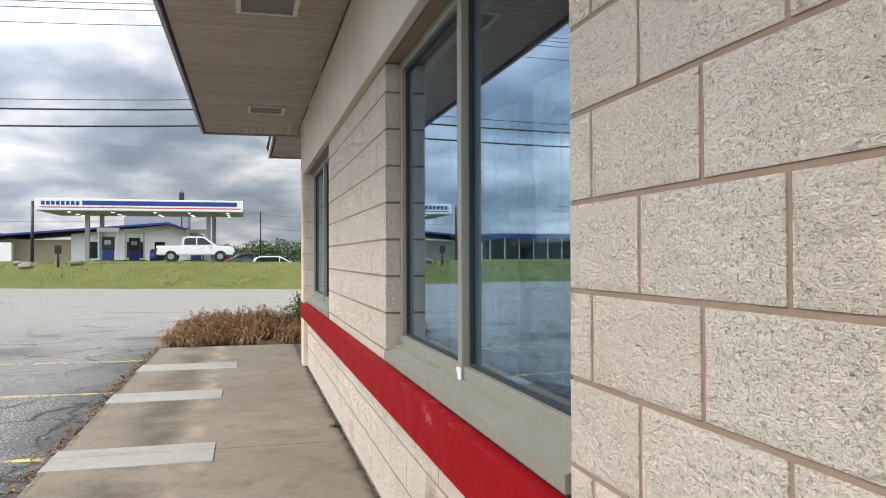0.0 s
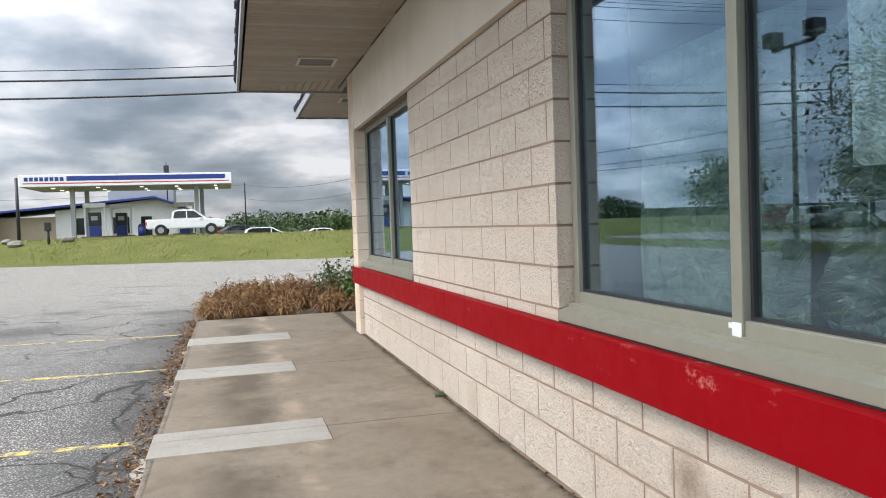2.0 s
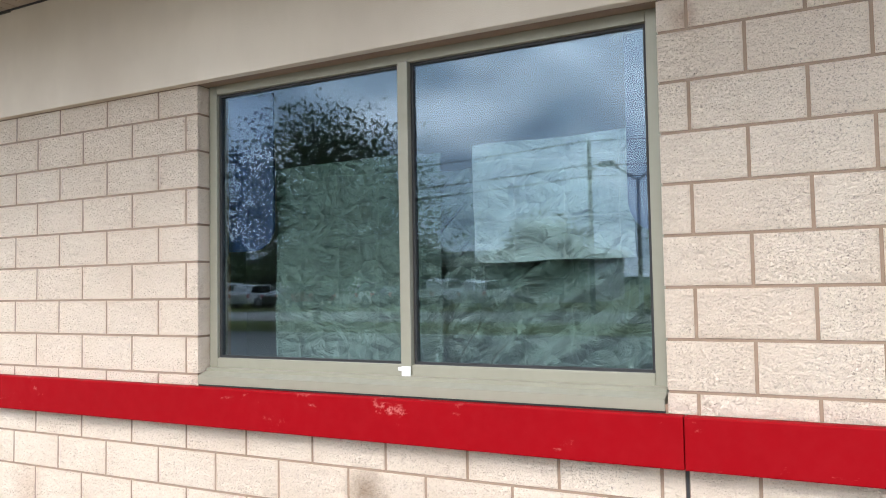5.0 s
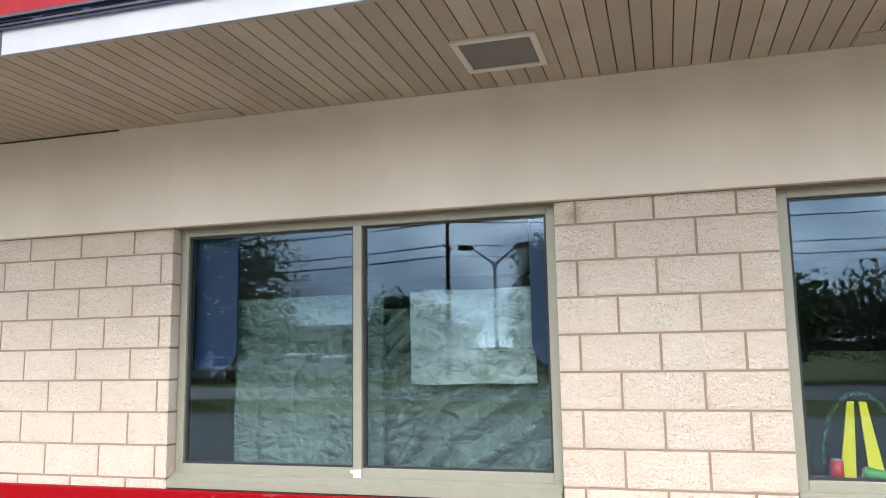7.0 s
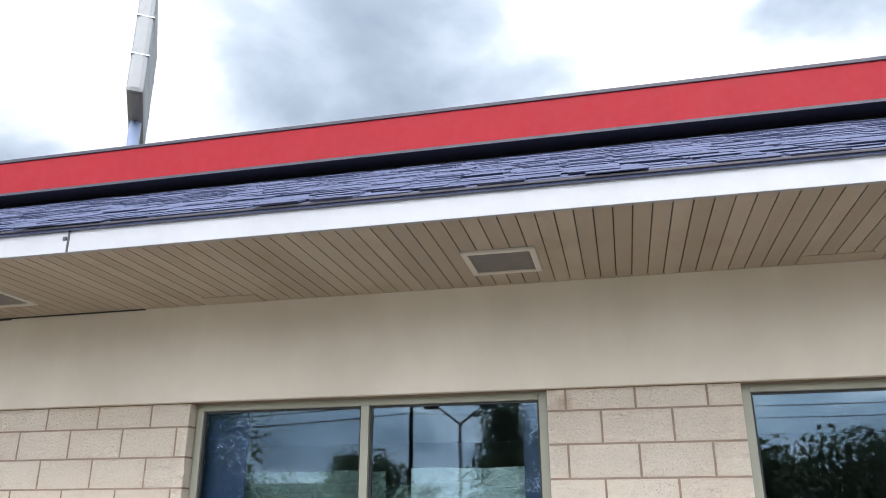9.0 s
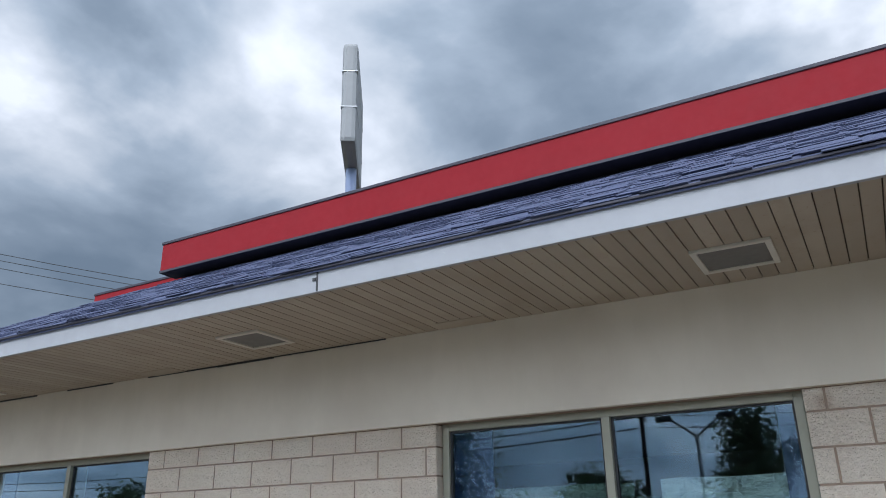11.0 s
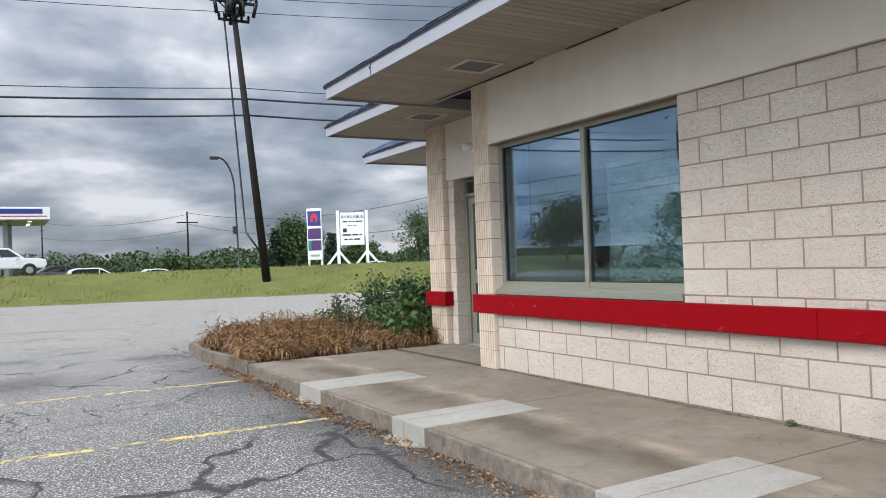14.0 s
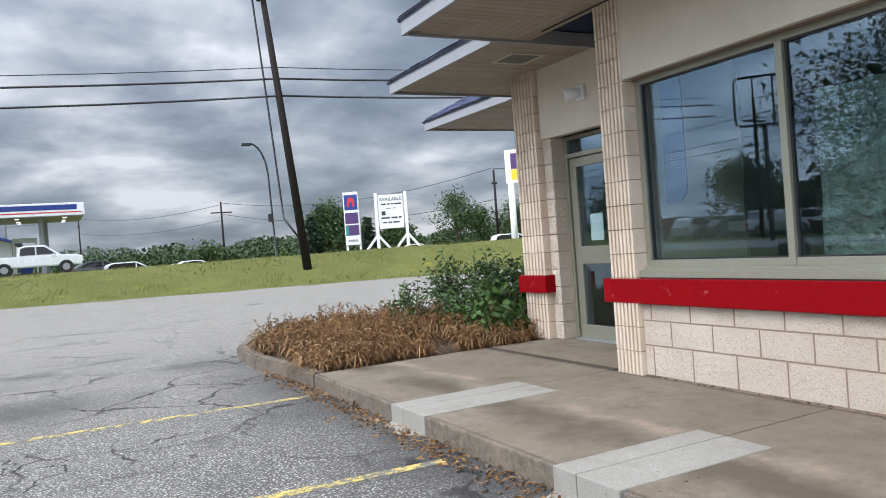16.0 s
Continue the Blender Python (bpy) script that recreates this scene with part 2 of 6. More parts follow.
def asphalt():
    m = Mat("worn_asphalt", 0.88, spec=0.3)
    sepn = m.nodes.new("ShaderNodeSeparateXYZ")
    m.links.new(m.pos, sepn.inputs[0])
    stone = m.voronoi(58)
    far = m.span(m.math("ADD", sepn.outputs[1], m.math("MULTIPLY", m.noise(0.25, 4, 0.6), 9.0)), 15.0, 26.0)
    base = m.mix(m.span(m.noise(0.55, 6, 0.6), 0.35, 0.7), (0.072, 0.067, 0.060), (0.132, 0.123, 0.110))
    base = m.mix(far, base, m.mix(m.noise(0.4, 5, 0.6), (0.158, 0.143, 0.120), (0.212, 0.194, 0.164)))
    base = m.mix(m.span(stone, 0.1, 0.62, 0.95, 0.0), base, m.mix(m.span(m.noise(60, 2), 0.38, 0.62), (0.04, 0.039, 0.037), (0.68, 0.66, 0.62)))
    # oil-dark stretches along the kerb and tar stains
    edge = m.span(m.math("ADD", sepn.outputs[0], m.math("MULTIPLY", m.noise(1.1, 4, 0.6), 1.4)), -2.3, -1.45)
    edge = m.math("MULTIPLY", edge, m.span(sepn.outputs[1], 14.0, 18.0, 1.0, 0.0))
    base = m.mix(m.math("MULTIPLY", edge, 0.85), base, (0.045, 0.043, 0.041))
    stain = m.span(m.noise(0.33, 5, 0.62, 0.6, m.scaled(1.0, 1.7, 1.0)), 0.60, 0.70)
    base = m.mix(m.math("MULTIPLY", stain, 0.75), base, (0.065, 0.073, 0.07))
    for (x, y), reach in (((-2.75, 16.4), 0.8), ((-4.6, 14.6), 1.3), ((-6.8, 15.6), 1.6)):
        off = m.nodes.new("ShaderNodeVectorMath")
        off.operation = "DISTANCE"
        m.links.new(m.pos, off.inputs[0])
        off.inputs[1].default_value = (x, y, -0.145)
        ragged = m.math("ADD", off.outputs["Value"], m.math("MULTIPLY", m.noise(1.4, 5, 0.65), reach * 1.2))
        base = m.mix(m.span(ragged, reach * 0.7, reach * 1.5, 0.7, 0.0), base, (0.06, 0.057, 0.052))
    bend = m.nodes.new("ShaderNodeVectorMath")
    bend.operation = "MULTIPLY_ADD"
    nz = m.nodes.new("ShaderNodeTexNoise")
    nz.inputs["Scale"].default_value, nz.inputs["Detail"].default_value = 1.6, 5.0
    m.links.new(m.pos, nz.inputs["Vector"])
    m.links.new(nz.outputs["Color"], bend.inputs[0])
    bend.inputs[1].default_value = (0.9, 0.9, 0.0)
    m.links.new(m.pos, bend.inputs[2])
    crack = m.voronoi(0.62, "DISTANCE_TO_EDGE", bend.outputs[0])
    some = m.math("MULTIPLY", m.span(m.noise(0.4, 3), 0.40, 0.50), m.span(sepn.outputs[1], 15.0, 24.0, 1.0, 0.25))
    line = m.math("MULTIPLY", m.span(crack, 0.005, 0.018, 1.0, 0.0), some)
    web = m.math("MULTIPLY", m.span(m.voronoi(1.9, "DISTANCE_TO_EDGE", bend.outputs[0]), 0.006, 0.021, 1.0, 0.0), m.span(m.noise(0.55, 3), 0.54, 0.60))
    line = m.math("MAXIMUM", line, m.math("MULTIPLY", web, m.span(sepn.outputs[1], 14.0, 18.0, 1.0, 0.0)))
    base = m.mix(m.math("MULTIPLY", line, 0.95), base, (0.03, 0.028, 0.026))
    m.color(base).bump(stone, 0.006, 0.6).bump(m.math("SUBTRACT", 1.0, line), 0.012, 0.8)
    return m.m


def paint(name, c, rough=0.45, wear=None, amount=0.0, bump=0.0006, spec=0.5):
    m = Mat(name, rough, spec=spec)
    base = m.mix(m.span(m.noise(2.5, 4, 0.6), 0.3, 0.7), tuple(k * 0.93 for k in c), c)
    base = m.mix(m.span(m.noise(14, 4, 0.6), 0.4, 0.8, 0.0, 0.25), base, tuple(min(1, k * 1.15 + 0.01) for k in c))
    if wear:
        w = m.math("MULTIPLY", m.span(m.noise(3.3, 5, 0.7, 0.5, m.scaled(1, 1, 2.2)), 0.72 - amount, 0.80 - amount), m.span(m.noise(40, 4, 0.7), 0.45, 0.6))
        base = m.mix(w, base, wear)
    m.color(base).rough(m.span(m.noise(8, 4, 0.6), 0.2, 0.8, rough - 0.1, rough + 0.12)).bump(m.noise(70, 3), bump, 0.6)
    return m.m


def metal(name, c, rough=0.4, metallic=0.9):
    m = Mat(name, rough, metallic)
    m.color(m.mix(m.noise(6, 4, 0.6), tuple(k * 0.82 for k in c), c)).rough(m.span(m.noise(25, 4), 0.2, 0.8, rough - 0.08, rough + 0.1))
    return m.m


def glass(name, tint=(0.9, 0.95, 0.94), face=0.06):
    m = Mat(name, 0.0)
    m.nodes.remove(m.p)
    clear = m.nodes.new("ShaderNodeBsdfTransparent")
    clear.inputs[0].default_value = (*tint, 1)
    shine = m.nodes.new("ShaderNodeBsdfGlossy")
    shine.inputs["Roughness"].default_value = 0.0
    shine.inputs[0].default_value = (0.62, 0.81, 1.0, 1)
    weight = m.nodes.new("ShaderNodeLayerWeight")
    weight.inputs[0].default_value = 0.5
    edge = m.math("POWER", weight.outputs["Facing"], 2.5)
    gloss = m.math("ADD", m.math("MULTIPLY", edge, 1.0 - face), face)
    mixer = m.nodes.new("ShaderNodeMixShader")
    m.links.new(gloss, mixer.inputs[0])
    m.links.new(clear.outputs[0], mixer.inputs[1])
    m.links.new(shine.outputs[0], mixer.inputs[2])
    m.links.new(mixer.outputs[0], m.out.inputs[0])
    return m.m


def leaves(name, a, b):
    m = Mat(name, 0.6, spec=0.3)
    base = m.mix(m.island(), a, b)
    base = m.mix(m.span(m.noise(0.8, 3), 0.4, 0.7, 0.0, 0.6), base, tuple(k * 0.6 for k in a))
    m.color(base)
    m.p.inputs["Subsurface Weight"].default_value = 0.0
    return m.m


def wood(name, a, b, scale=1.0):
    m = Mat(name, 0.85, spec=0.2)
    g = m.noise(6 * scale, 5, 0.6, 0.6, m.scaled(6, 6, 0.4))
    m.color(m.mix(m.span(g, 0.3, 0.7), a, b)).bump(g, 0.004, 0.5)
    return m.m


def shingle():
    m = Mat("asphalt_shingle", 0.8, spec=0.35)
    r = m.random()
    base = m.mix(r, (0.020, 0.026, 0.062), (0.048, 0.058, 0.11))
    base = m.mix(m.span(m.noise(260, 2), 0.45, 0.75), base, (0.075, 0.09, 0.15))
    m.color(base).bump(m.noise(300, 2), 0.002, 0.8)
    return m.m


def soffit_board():
    m = Mat("soffit_board", 0.6, spec=0.3)
    base = m.mix(m.random(), (0.305, 0.255, 0.20), (0.37, 0.315, 0.25))
    base = m.mix(m.span(m.noise(2.2, 5, 0.6), 0.5, 0.78), base, (0.29, 0.235, 0.175))
    base = m.mix(m.span(m.noise(30, 3, 0.6), 0.66, 0.72), base, (0.27, 0.20, 0.14))
    m.color(base)
    return m.m


def grass_ground():
    m = Mat("grass_ground", 0.95, spec=0.1)
    base = m.mix(m.span(m.noise(0.35, 6, 0.65), 0.35, 0.68), (0.115, 0.128, 0.032), (0.20, 0.195, 0.06))
    base = m.mix(m.span(m.noise(0.9, 5, 0.7), 0.55, 0.75), base, (0.24, 0.215, 0.10))
    base = m.mix(m.span(m.noise(0.5, 4, 0.6, 0.0, m.scaled(1, 1, 1)), 0.64, 0.70, 0.0, 0.7), base, (0.42, 0.37, 0.03))
    base = m.mix(m.noise(25, 4, 0.7), tuple(c * 0.75 for c in (0.11, 0.125, 0.035)), base)
    m.color(base).bump(m.noise(14, 5, 0.7), 0.06, 0.8)
    return m.m


def plastic_sheet(name, c):
    m = Mat(name, 0.24, spec=0.7)
    crease = m.noise(3.5, 6, 0.65, 1.3, m.scaled(1, 1, 1.7))
    crumple = m.voronoi(7.5, "DISTANCE_TO_EDGE", m.scaled(1, 1, 1.3))
    at = m.nodes.new("ShaderNodeSeparateXYZ")
    m.links.new(m.pos, at.inputs[0])
    # straight creases left by folding, a hand's width apart
    lines = [m.math("PINGPONG", m.math("ADD", at.outputs[k], m.math("MULTIPLY", m.noise(1.6, 3), 0.10)), step) for k, step in ((1, 0.125), (2, 0.14))]
    fold = m.math("MINIMUM", *lines)
    base = m.mix(m.span(crease, 0.3, 0.7), tuple(k * 0.6 for k in c), c)
    # glints on the folds, painted in as paler colour
    base = m.mix(m.span(fold, 0.0, 0.005, 0.18, 0.0), base, tuple(min(1, k * 1.9 + 0.03) for k in c))
    m.color(base)
    m.bump(crease, 0.11, 1.0).bump(m.span(fold, 0.0, 0.03, 0.0, 1.0), 0.012, 0.7).bump(m.span(crumple, 0.0, 0.25), 0.02, 0.7).bump(m.noise(18, 4, 0.6), 0.008, 0.5)
    return m.m


def soil():
    m = Mat("mulch_soil", 0.97, spec=0.1)
    m.color(m.mix(m.noise(40, 5, 0.7), (0.025, 0.018, 0.013), (0.12, 0.09, 0.065))).bump(m.noise(35, 5, 0.7), 0.03, 0.9)
    return m.m


def yellow_line():
    m = Mat("worn_yellow_paint", 0.8, spec=0.3)
    chip = m.span(m.noise(7, 9, 0.82), 0.46, 0.51)
    m.color(m.mix(chip, (0.58, 0.44, 0.12), (0.15, 0.144, 0.13))).bump(m.voronoi(95), 0.005, 0.6)
    return m.m


BLOCK, FLUTED, MORTAR, STUCCO = split_face(), fluted_face(), mortar(), stucco()
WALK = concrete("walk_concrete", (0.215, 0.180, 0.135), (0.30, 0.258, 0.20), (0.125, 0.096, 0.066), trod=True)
PATCH = concrete("pale_patch_concrete", (0.33, 0.315, 0.28), (0.39, 0.375, 0.335), (0.25, 0.225, 0.185))
KERB = concrete("kerb_concrete", (0.20, 0.165, 0.13), (0.29, 0.24, 0.19), (0.07, 0.055, 0.04), 2.0)
ASPHALT, GRASS, SOIL, YELLOW = asphalt(), grass_ground(), soil(), yellow_line()
RED = paint("red_enamel", (0.225, 0.001, 0.004), 0.6, (0.42, 0.11, 0.10), 0.105, spec=0.07)
RED_PANEL = paint("red_parapet_panel", (0.215, 0.012, 0.017), 0.65, spec=0.12)
FRAME = metal("olive_grey_aluminium", (0.285, 0.275, 0.215), 0.5, 0.35)
GASKET = paint("black_gasket", (0.015, 0.016, 0.017), 0.6)
GLASS = glass("window_glass", (0.86, 0.93, 0.92), 0.06)
CLEAR = glass("plain_glass", (0.7, 0.75, 0.75))
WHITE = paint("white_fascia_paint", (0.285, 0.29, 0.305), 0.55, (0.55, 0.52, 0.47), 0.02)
SOFFIT, SHINGLE = soffit_board(), shingle()
DARK = paint("dark_plum_flashing", (0.022, 0.02, 0.032), 0.6)
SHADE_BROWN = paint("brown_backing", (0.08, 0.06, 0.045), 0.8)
BLACK = paint("black_paint", (0.02, 0.02, 0.022), 0.5)
VENT = metal("vent_mesh", (0.17, 0.16, 0.145), 0.7, 0.2)
VENT_RIM = paint("vent_rim_paint", (0.52, 0.485, 0.425), 0.5)
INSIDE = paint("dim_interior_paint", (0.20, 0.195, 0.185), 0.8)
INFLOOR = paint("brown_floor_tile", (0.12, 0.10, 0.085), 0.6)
POLE = wood("weathered_pole", (0.012, 0.010, 0.009), (0.028, 0.023, 0.019))
BARK = wood("bark", (0.06, 0.05, 0.04), (0.13, 0.11, 0.09))
GALV = metal("galvanised_steel", (0.42, 0.43, 0.44), 0.5, 0.7)
STEEL_DARK = metal("dark_steel", (0.06, 0.06, 0.065), 0.5, 0.6)
SIGNWHITE = paint("sign_white", (0.80, 0.80, 0.80), 0.5)
BLUE = paint("sign_blue", (0.018, 0.042, 0.22), 0.4)
PURPLE = paint("sign_violet", (0.075, 0.03, 0.13), 0.5)
SIGNRED = paint("sign_red", (0.55, 0.03, 0.04), 0.5)
SIGNGREEN = paint("sign_teal", (0.02, 0.22, 0.20), 0.5)
CARWHITE = paint("white_car_paint", (0.78, 0.79, 0.80), 0.25, spec=0.7)
CARGREY = paint("grey_car_paint", (0.10, 0.11, 0.12), 0.25, spec=0.7)
CARRED = paint("dark_red_car_paint", (0.22, 0.02, 0.02), 0.25, spec=0.7)
CARGLASS = paint("tinted_car_glass", (0.012, 0.014, 0.017), 0.08, spec=0.8)
TAPE = paint("white_cloth_tape", (0.62, 0.63, 0.62), 0.7)
FITTING = paint("black_porcelain", (0.008, 0.008, 0.009), 0.55, spec=0.25)
TYRE = paint("tyre_rubber", (0.02, 0.02, 0.02), 0.85)
RIM = metal("wheel_rim", (0.5, 0.5, 0.52), 0.35, 0.9)
LEAF = leaves("tree_leaf", (0.030, 0.062, 0.018), (0.075, 0.125, 0.035))
LEAF_DARK = leaves("spruce_needle", (0.014, 0.032, 0.018), (0.035, 0.06, 0.03))
LEAF_LIGHT = leaves("shrub_leaf", (0.035, 0.085, 0.018), (0.09, 0.165, 0.035))
LEAF_DRY = leaves("dry_stalk", (0.13, 0.062, 0.026), (0.35, 0.205, 0.085))
LEAF_FAR = leaves("far_foliage", (0.022, 0.045, 0.014), (0.05, 0.083, 0.026))


# ---- mesh helpers ----
def box(bm, x0, x1, y0, y1, z0, z1):
    v = [bm.verts.new((x, y, z)) for x in (x0, x1) for y in (y0, y1) for z in (z0, z1)]
    for f in ((0, 1, 3, 2), (4, 6, 7, 5), (0, 4, 5, 1), (2, 3, 7, 6), (0, 2, 6, 4), (1, 5, 7, 3)):
        bm.faces.new([v[i] for i in f])
    return bm


def slab(x0, x1, y0, y1, z0, z1, bevel=0.0):
    bm = box(bmesh.new(), x0, x1, y0, y1, z0, z1)
    if bevel:
        bmesh.ops.bevel(bm, geom=bm.edges[:], offset=bevel, segments=2, profile=0.6, affect="EDGES")
    return bm


def tube(bm, a, b, r0, r1=None, n=10):
    """A round bar from a to b."""
    a, b = Vector(a), Vector(b)
    r1 = r0 if r1 is None else r1
    q = (b - a).to_track_quat("Z", "Y")
    ring = lambda c, r: [bm.verts.new(c + q @ Vector((r * math.cos(i * math.tau / n), r * math.sin(i * math.tau / n), 0))) for i in range(n)]
    lo, hi = ring(a, r0), ring(b, r1)
    for i in range(n):
        f = bm.faces.new((lo[i], lo[(i + 1) % n], hi[(i + 1) % n], hi[i]))
        f.smooth = True
    bm.faces.new(lo[::-1])
    bm.faces.new(hi)
    return bm


def prism(bm, outline, axis, lo, hi):
    """An outline of (a, b) pairs drawn out along an axis: x gives (y, z), y gives (x, z), z gives (x, y)."""
    def at(p, k):
        a, b = p
        return {"x": (k, a, b), "y": (a, k, b), "z": (a, b, k)}[axis]
    first, last = ([bm.verts.new(at(p, k)) for p in outline] for k in (lo, hi))
    bm.faces.new(first[::-1]), bm.faces.new(last)
    n = len(outline)
    for i in range(n):
        bm.faces.new((first[i], first[(i + 1) % n], last[(i + 1) % n], last[i]))
    bmesh.ops.recalc_face_normals(bm, faces=bm.faces[:])
    return bm


def link_mesh(name, bm, material):
    me = bpy.data.meshes.new(name)
    bm.to_mesh(me)
    bm.free()
    me.materials.append(material)
    return new(name, me)


def part(name, bm, material, parent, label=""):
    ob = link_mesh(name, bm, material)
    ob.parent = parent
    return tagged(ob, label)


def thing(name, x, y, z, label, category, group="", turn=0.0):
    ob = new(name)
    ob.matrix_basis = pose(x, y, z, 0, 0, turn)
    ob.empty_display_size = 0.2
    return tagged(ob, label, category, group)


def structure(name, bm, material, label, category):
    return tagged(link_mesh(name, bm, material), label, category, kind="structure")


# ---- ground, lot and walk ----
LOT = -0.145


def rise(x, y):
    """The height of the ground: level under the lot, a grass bank beyond it to the north, level to the west."""
    s = 0.387 * x + 0.922 * y - 36.0
    k = min(max(s / 7.5, 0.0), 1.0)
    h = -0.20 + 1.18 * k * k * (3 - 2 * k) if s > 0 else -0.20
    if s > 0:
        h += 0.10 * min(s, 1.0) + 0.08 * noise.noise((x * 0.2, y * 0.2, 0))
    k = min(max((s - 16) / 9, 0.0), 1.0) * min(max((x + 2) / 3, 0.0), 1.0)
    h -= 1.3 * k
    d = math.hypot(x, y - 40)
    if d > 90 and s > 0:
        h = h * (1 - min((d - 90) / 60, 1.0)) - 0.35 * min((d - 90) / 60, 1.0)
    w = -x - 19.0
    if w > 0 and s <= 0:
        h += 0.14 * min(w, 1.0)
    return h


bm = bmesh.new()
xs = sorted({*range(-60, 80, 4), -1500, -700, -350, -200, -140, -100, -80, 80, 100, 140, 200, 350, 700, 1500})
ys = sorted({*range(-60, 120, 4), *range(30, 60, 1), -1500, -700, -350, -200, -100, 120, 150, 200, 350, 700, 1500})
grid = [[bm.verts.new((x, y, rise(x, y))) for y in ys] for x in xs]
for i in range(len(xs) - 1):
    for j in range(len(ys) - 1):
        bm.faces.new((grid[i][j], grid[i + 1][j], grid[i + 1][j + 1], grid[i][j + 1])).smooth = True
structure("ground", bm, GRASS, "mown rough grass with dandelions and dry patches round the lot", "ground")

bm = bmesh.new()
edge = [(-19, 46.3), (-12, 43.8), (-6, 41.3), (0, 38.9), (6, 36.4), (11, 34.2), (20, 30.6), (30, 26.5), (40, 22)]
rnd = random.Random(3)
outline = [(-19, -30), (40, -30)]
for (xa, ya), (xb, yb) in list(zip(edge, edge[1:]))[::-1]:
    for k in range(8, 0, -1):
        outline.append((xa + (xb - xa) * k / 8, ya + (yb - ya) * k / 8 + rnd.uniform(-0.12, 0.12)))
outline.append(edge[0])
prism(bm, outline, "z", LOT - 0.15, LOT)
structure("asphalt_lot", bm, ASPHALT, "worn cracked grey asphalt parking lot with tar stains", "parking lot")

for k, (y, x1) in enumerate(((1.75, -6.8), (4.6, -6.8), (7.4, -6.8), (10.3, -6.9), (13.1, -6.9))):
    bm = bmesh.new()
    prism(bm, [(-2.22, y - 0.045), (-2.22, y + 0.045), (x1, y + 0.29), (x1, y + 0.20)], "z", LOT - 0.002, LOT + 0.004)
    structure("parking_line_%d" % (k + 1), bm, YELLOW, "worn yellow parking line on the asphalt", "parking line")

structure("walkway_bed", slab(-1.9, 0.0, -6, 13.45, -0.2, -0.012), SHADE_BROWN, "dark joint bed under the walk slabs", "walkway bed")
walk_parent = structure("walkway", slab(-1.9, 1.3, 11.25, 13.45, -0.2, -0.013), SHADE_BROWN, "stained tan concrete walk in slabs beside the building", "walkway")
# each patch: its near and far edge, and how far it reaches from the wall
PATCHES = [(10.92, 11.5, -0.87), (8.84, 9.37, -0.985), (6.45, 7.0, -0.965), (4.25, 4.8, -0.95), (2.05, 2.6, -0.95)]
KERB_X = -2.035


def joint_of(p):
    """The line of the slab joint that runs on through a patch."""
    return p[0] + 0.62 * (p[1] - p[0])


runs = [(-6.0, -6.0, -0.95)] + PATCHES[::-1] + [(13.45, 13.45, -0.95)]
for one, two in zip(runs, runs[1:]):
    lo, hi = joint_of(one), joint_of(two)
    bm = bmesh.new()
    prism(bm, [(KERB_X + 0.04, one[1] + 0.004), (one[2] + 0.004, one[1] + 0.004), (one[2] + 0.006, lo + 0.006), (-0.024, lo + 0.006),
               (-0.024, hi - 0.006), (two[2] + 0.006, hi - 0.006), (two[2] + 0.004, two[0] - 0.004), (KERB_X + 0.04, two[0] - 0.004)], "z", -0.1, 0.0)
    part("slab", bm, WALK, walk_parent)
for p in PATCHES:
    j = joint_of(p)
    for lo, hi in ((p[0], j - 0.004), (j + 0.004, p[1])):
        part("patch", slab(KERB_X - 0.012, p[2], lo, hi, LOT - 0.1, 0.004, 0.006), PATCH, walk_parent, "pale newer concrete patch")
    # smeared mortar at the patch's foot
    bm = bmesh.new()
    prism(bm, [(KERB_X - 0.012, p[0] + 0.02), (KERB_X - 0.10, p[0] + 0.10), (KERB_X - 0.13, p[0] + 0.22), (KERB_X - 0.08, p[0] + 0.38), (KERB_X - 0.11, p[1] - 0.06), (KERB_X - 0.012, p[1])], "z", LOT - 0.002, LOT + 0.012)
    part("smear", bm, PATCH, walk_parent, "pale spilled mortar at the kerb's foot")
part("slab", slab(-0.016, 1.14, 11.29, 13.446, -0.1, 0.0, 0.006), WALK, walk_parent)

# the kerb face along the walk, in stretches between the patches
for one, two in zip(runs, runs[1:]):
    structure("kerb_walk", slab(KERB_X, KERB_X + 0.04, one[1] + 0.006, two[0] - 0.006, LOT - 0.15, -0.003, 0.014), KERB, "chipped concrete kerb face with dirt at its foot", "kerb")

# ---- the building: walls of split-face block ----
HEAD, SILL, TOP = 2.45, 0.84, 3.14
OPEN = {"a": (8.23, 10.86), "b": (2.715, 5.18), "c": (-0.90, 1.545)}
END = 11.17

bm = bmesh.new()
box(bm, 0.003, 0.26, -6, END - 0.02, -0.3, SILL)
for lo, hi in ((-6, OPEN["c"][0]), (OPEN["c"][1], OPEN["b"][0]), (OPEN["b"][1], OPEN["a"][0]), (OPEN["a"][1], END - 0.02)):
    box(bm, 0.003, 0.26, lo + 0.012, hi - 0.012, SILL, HEAD)
box(bm, 0.003, 0.26, -6, END - 0.02, HEAD, 3.3)
wall_west = structure("wall_west", bm, MORTAR, "cream split-face block wall with tan mortar joints", "wall")

ROW, PITCH, FOOT = 0.2032, 0.4225, 0.053
block_meshes = {}


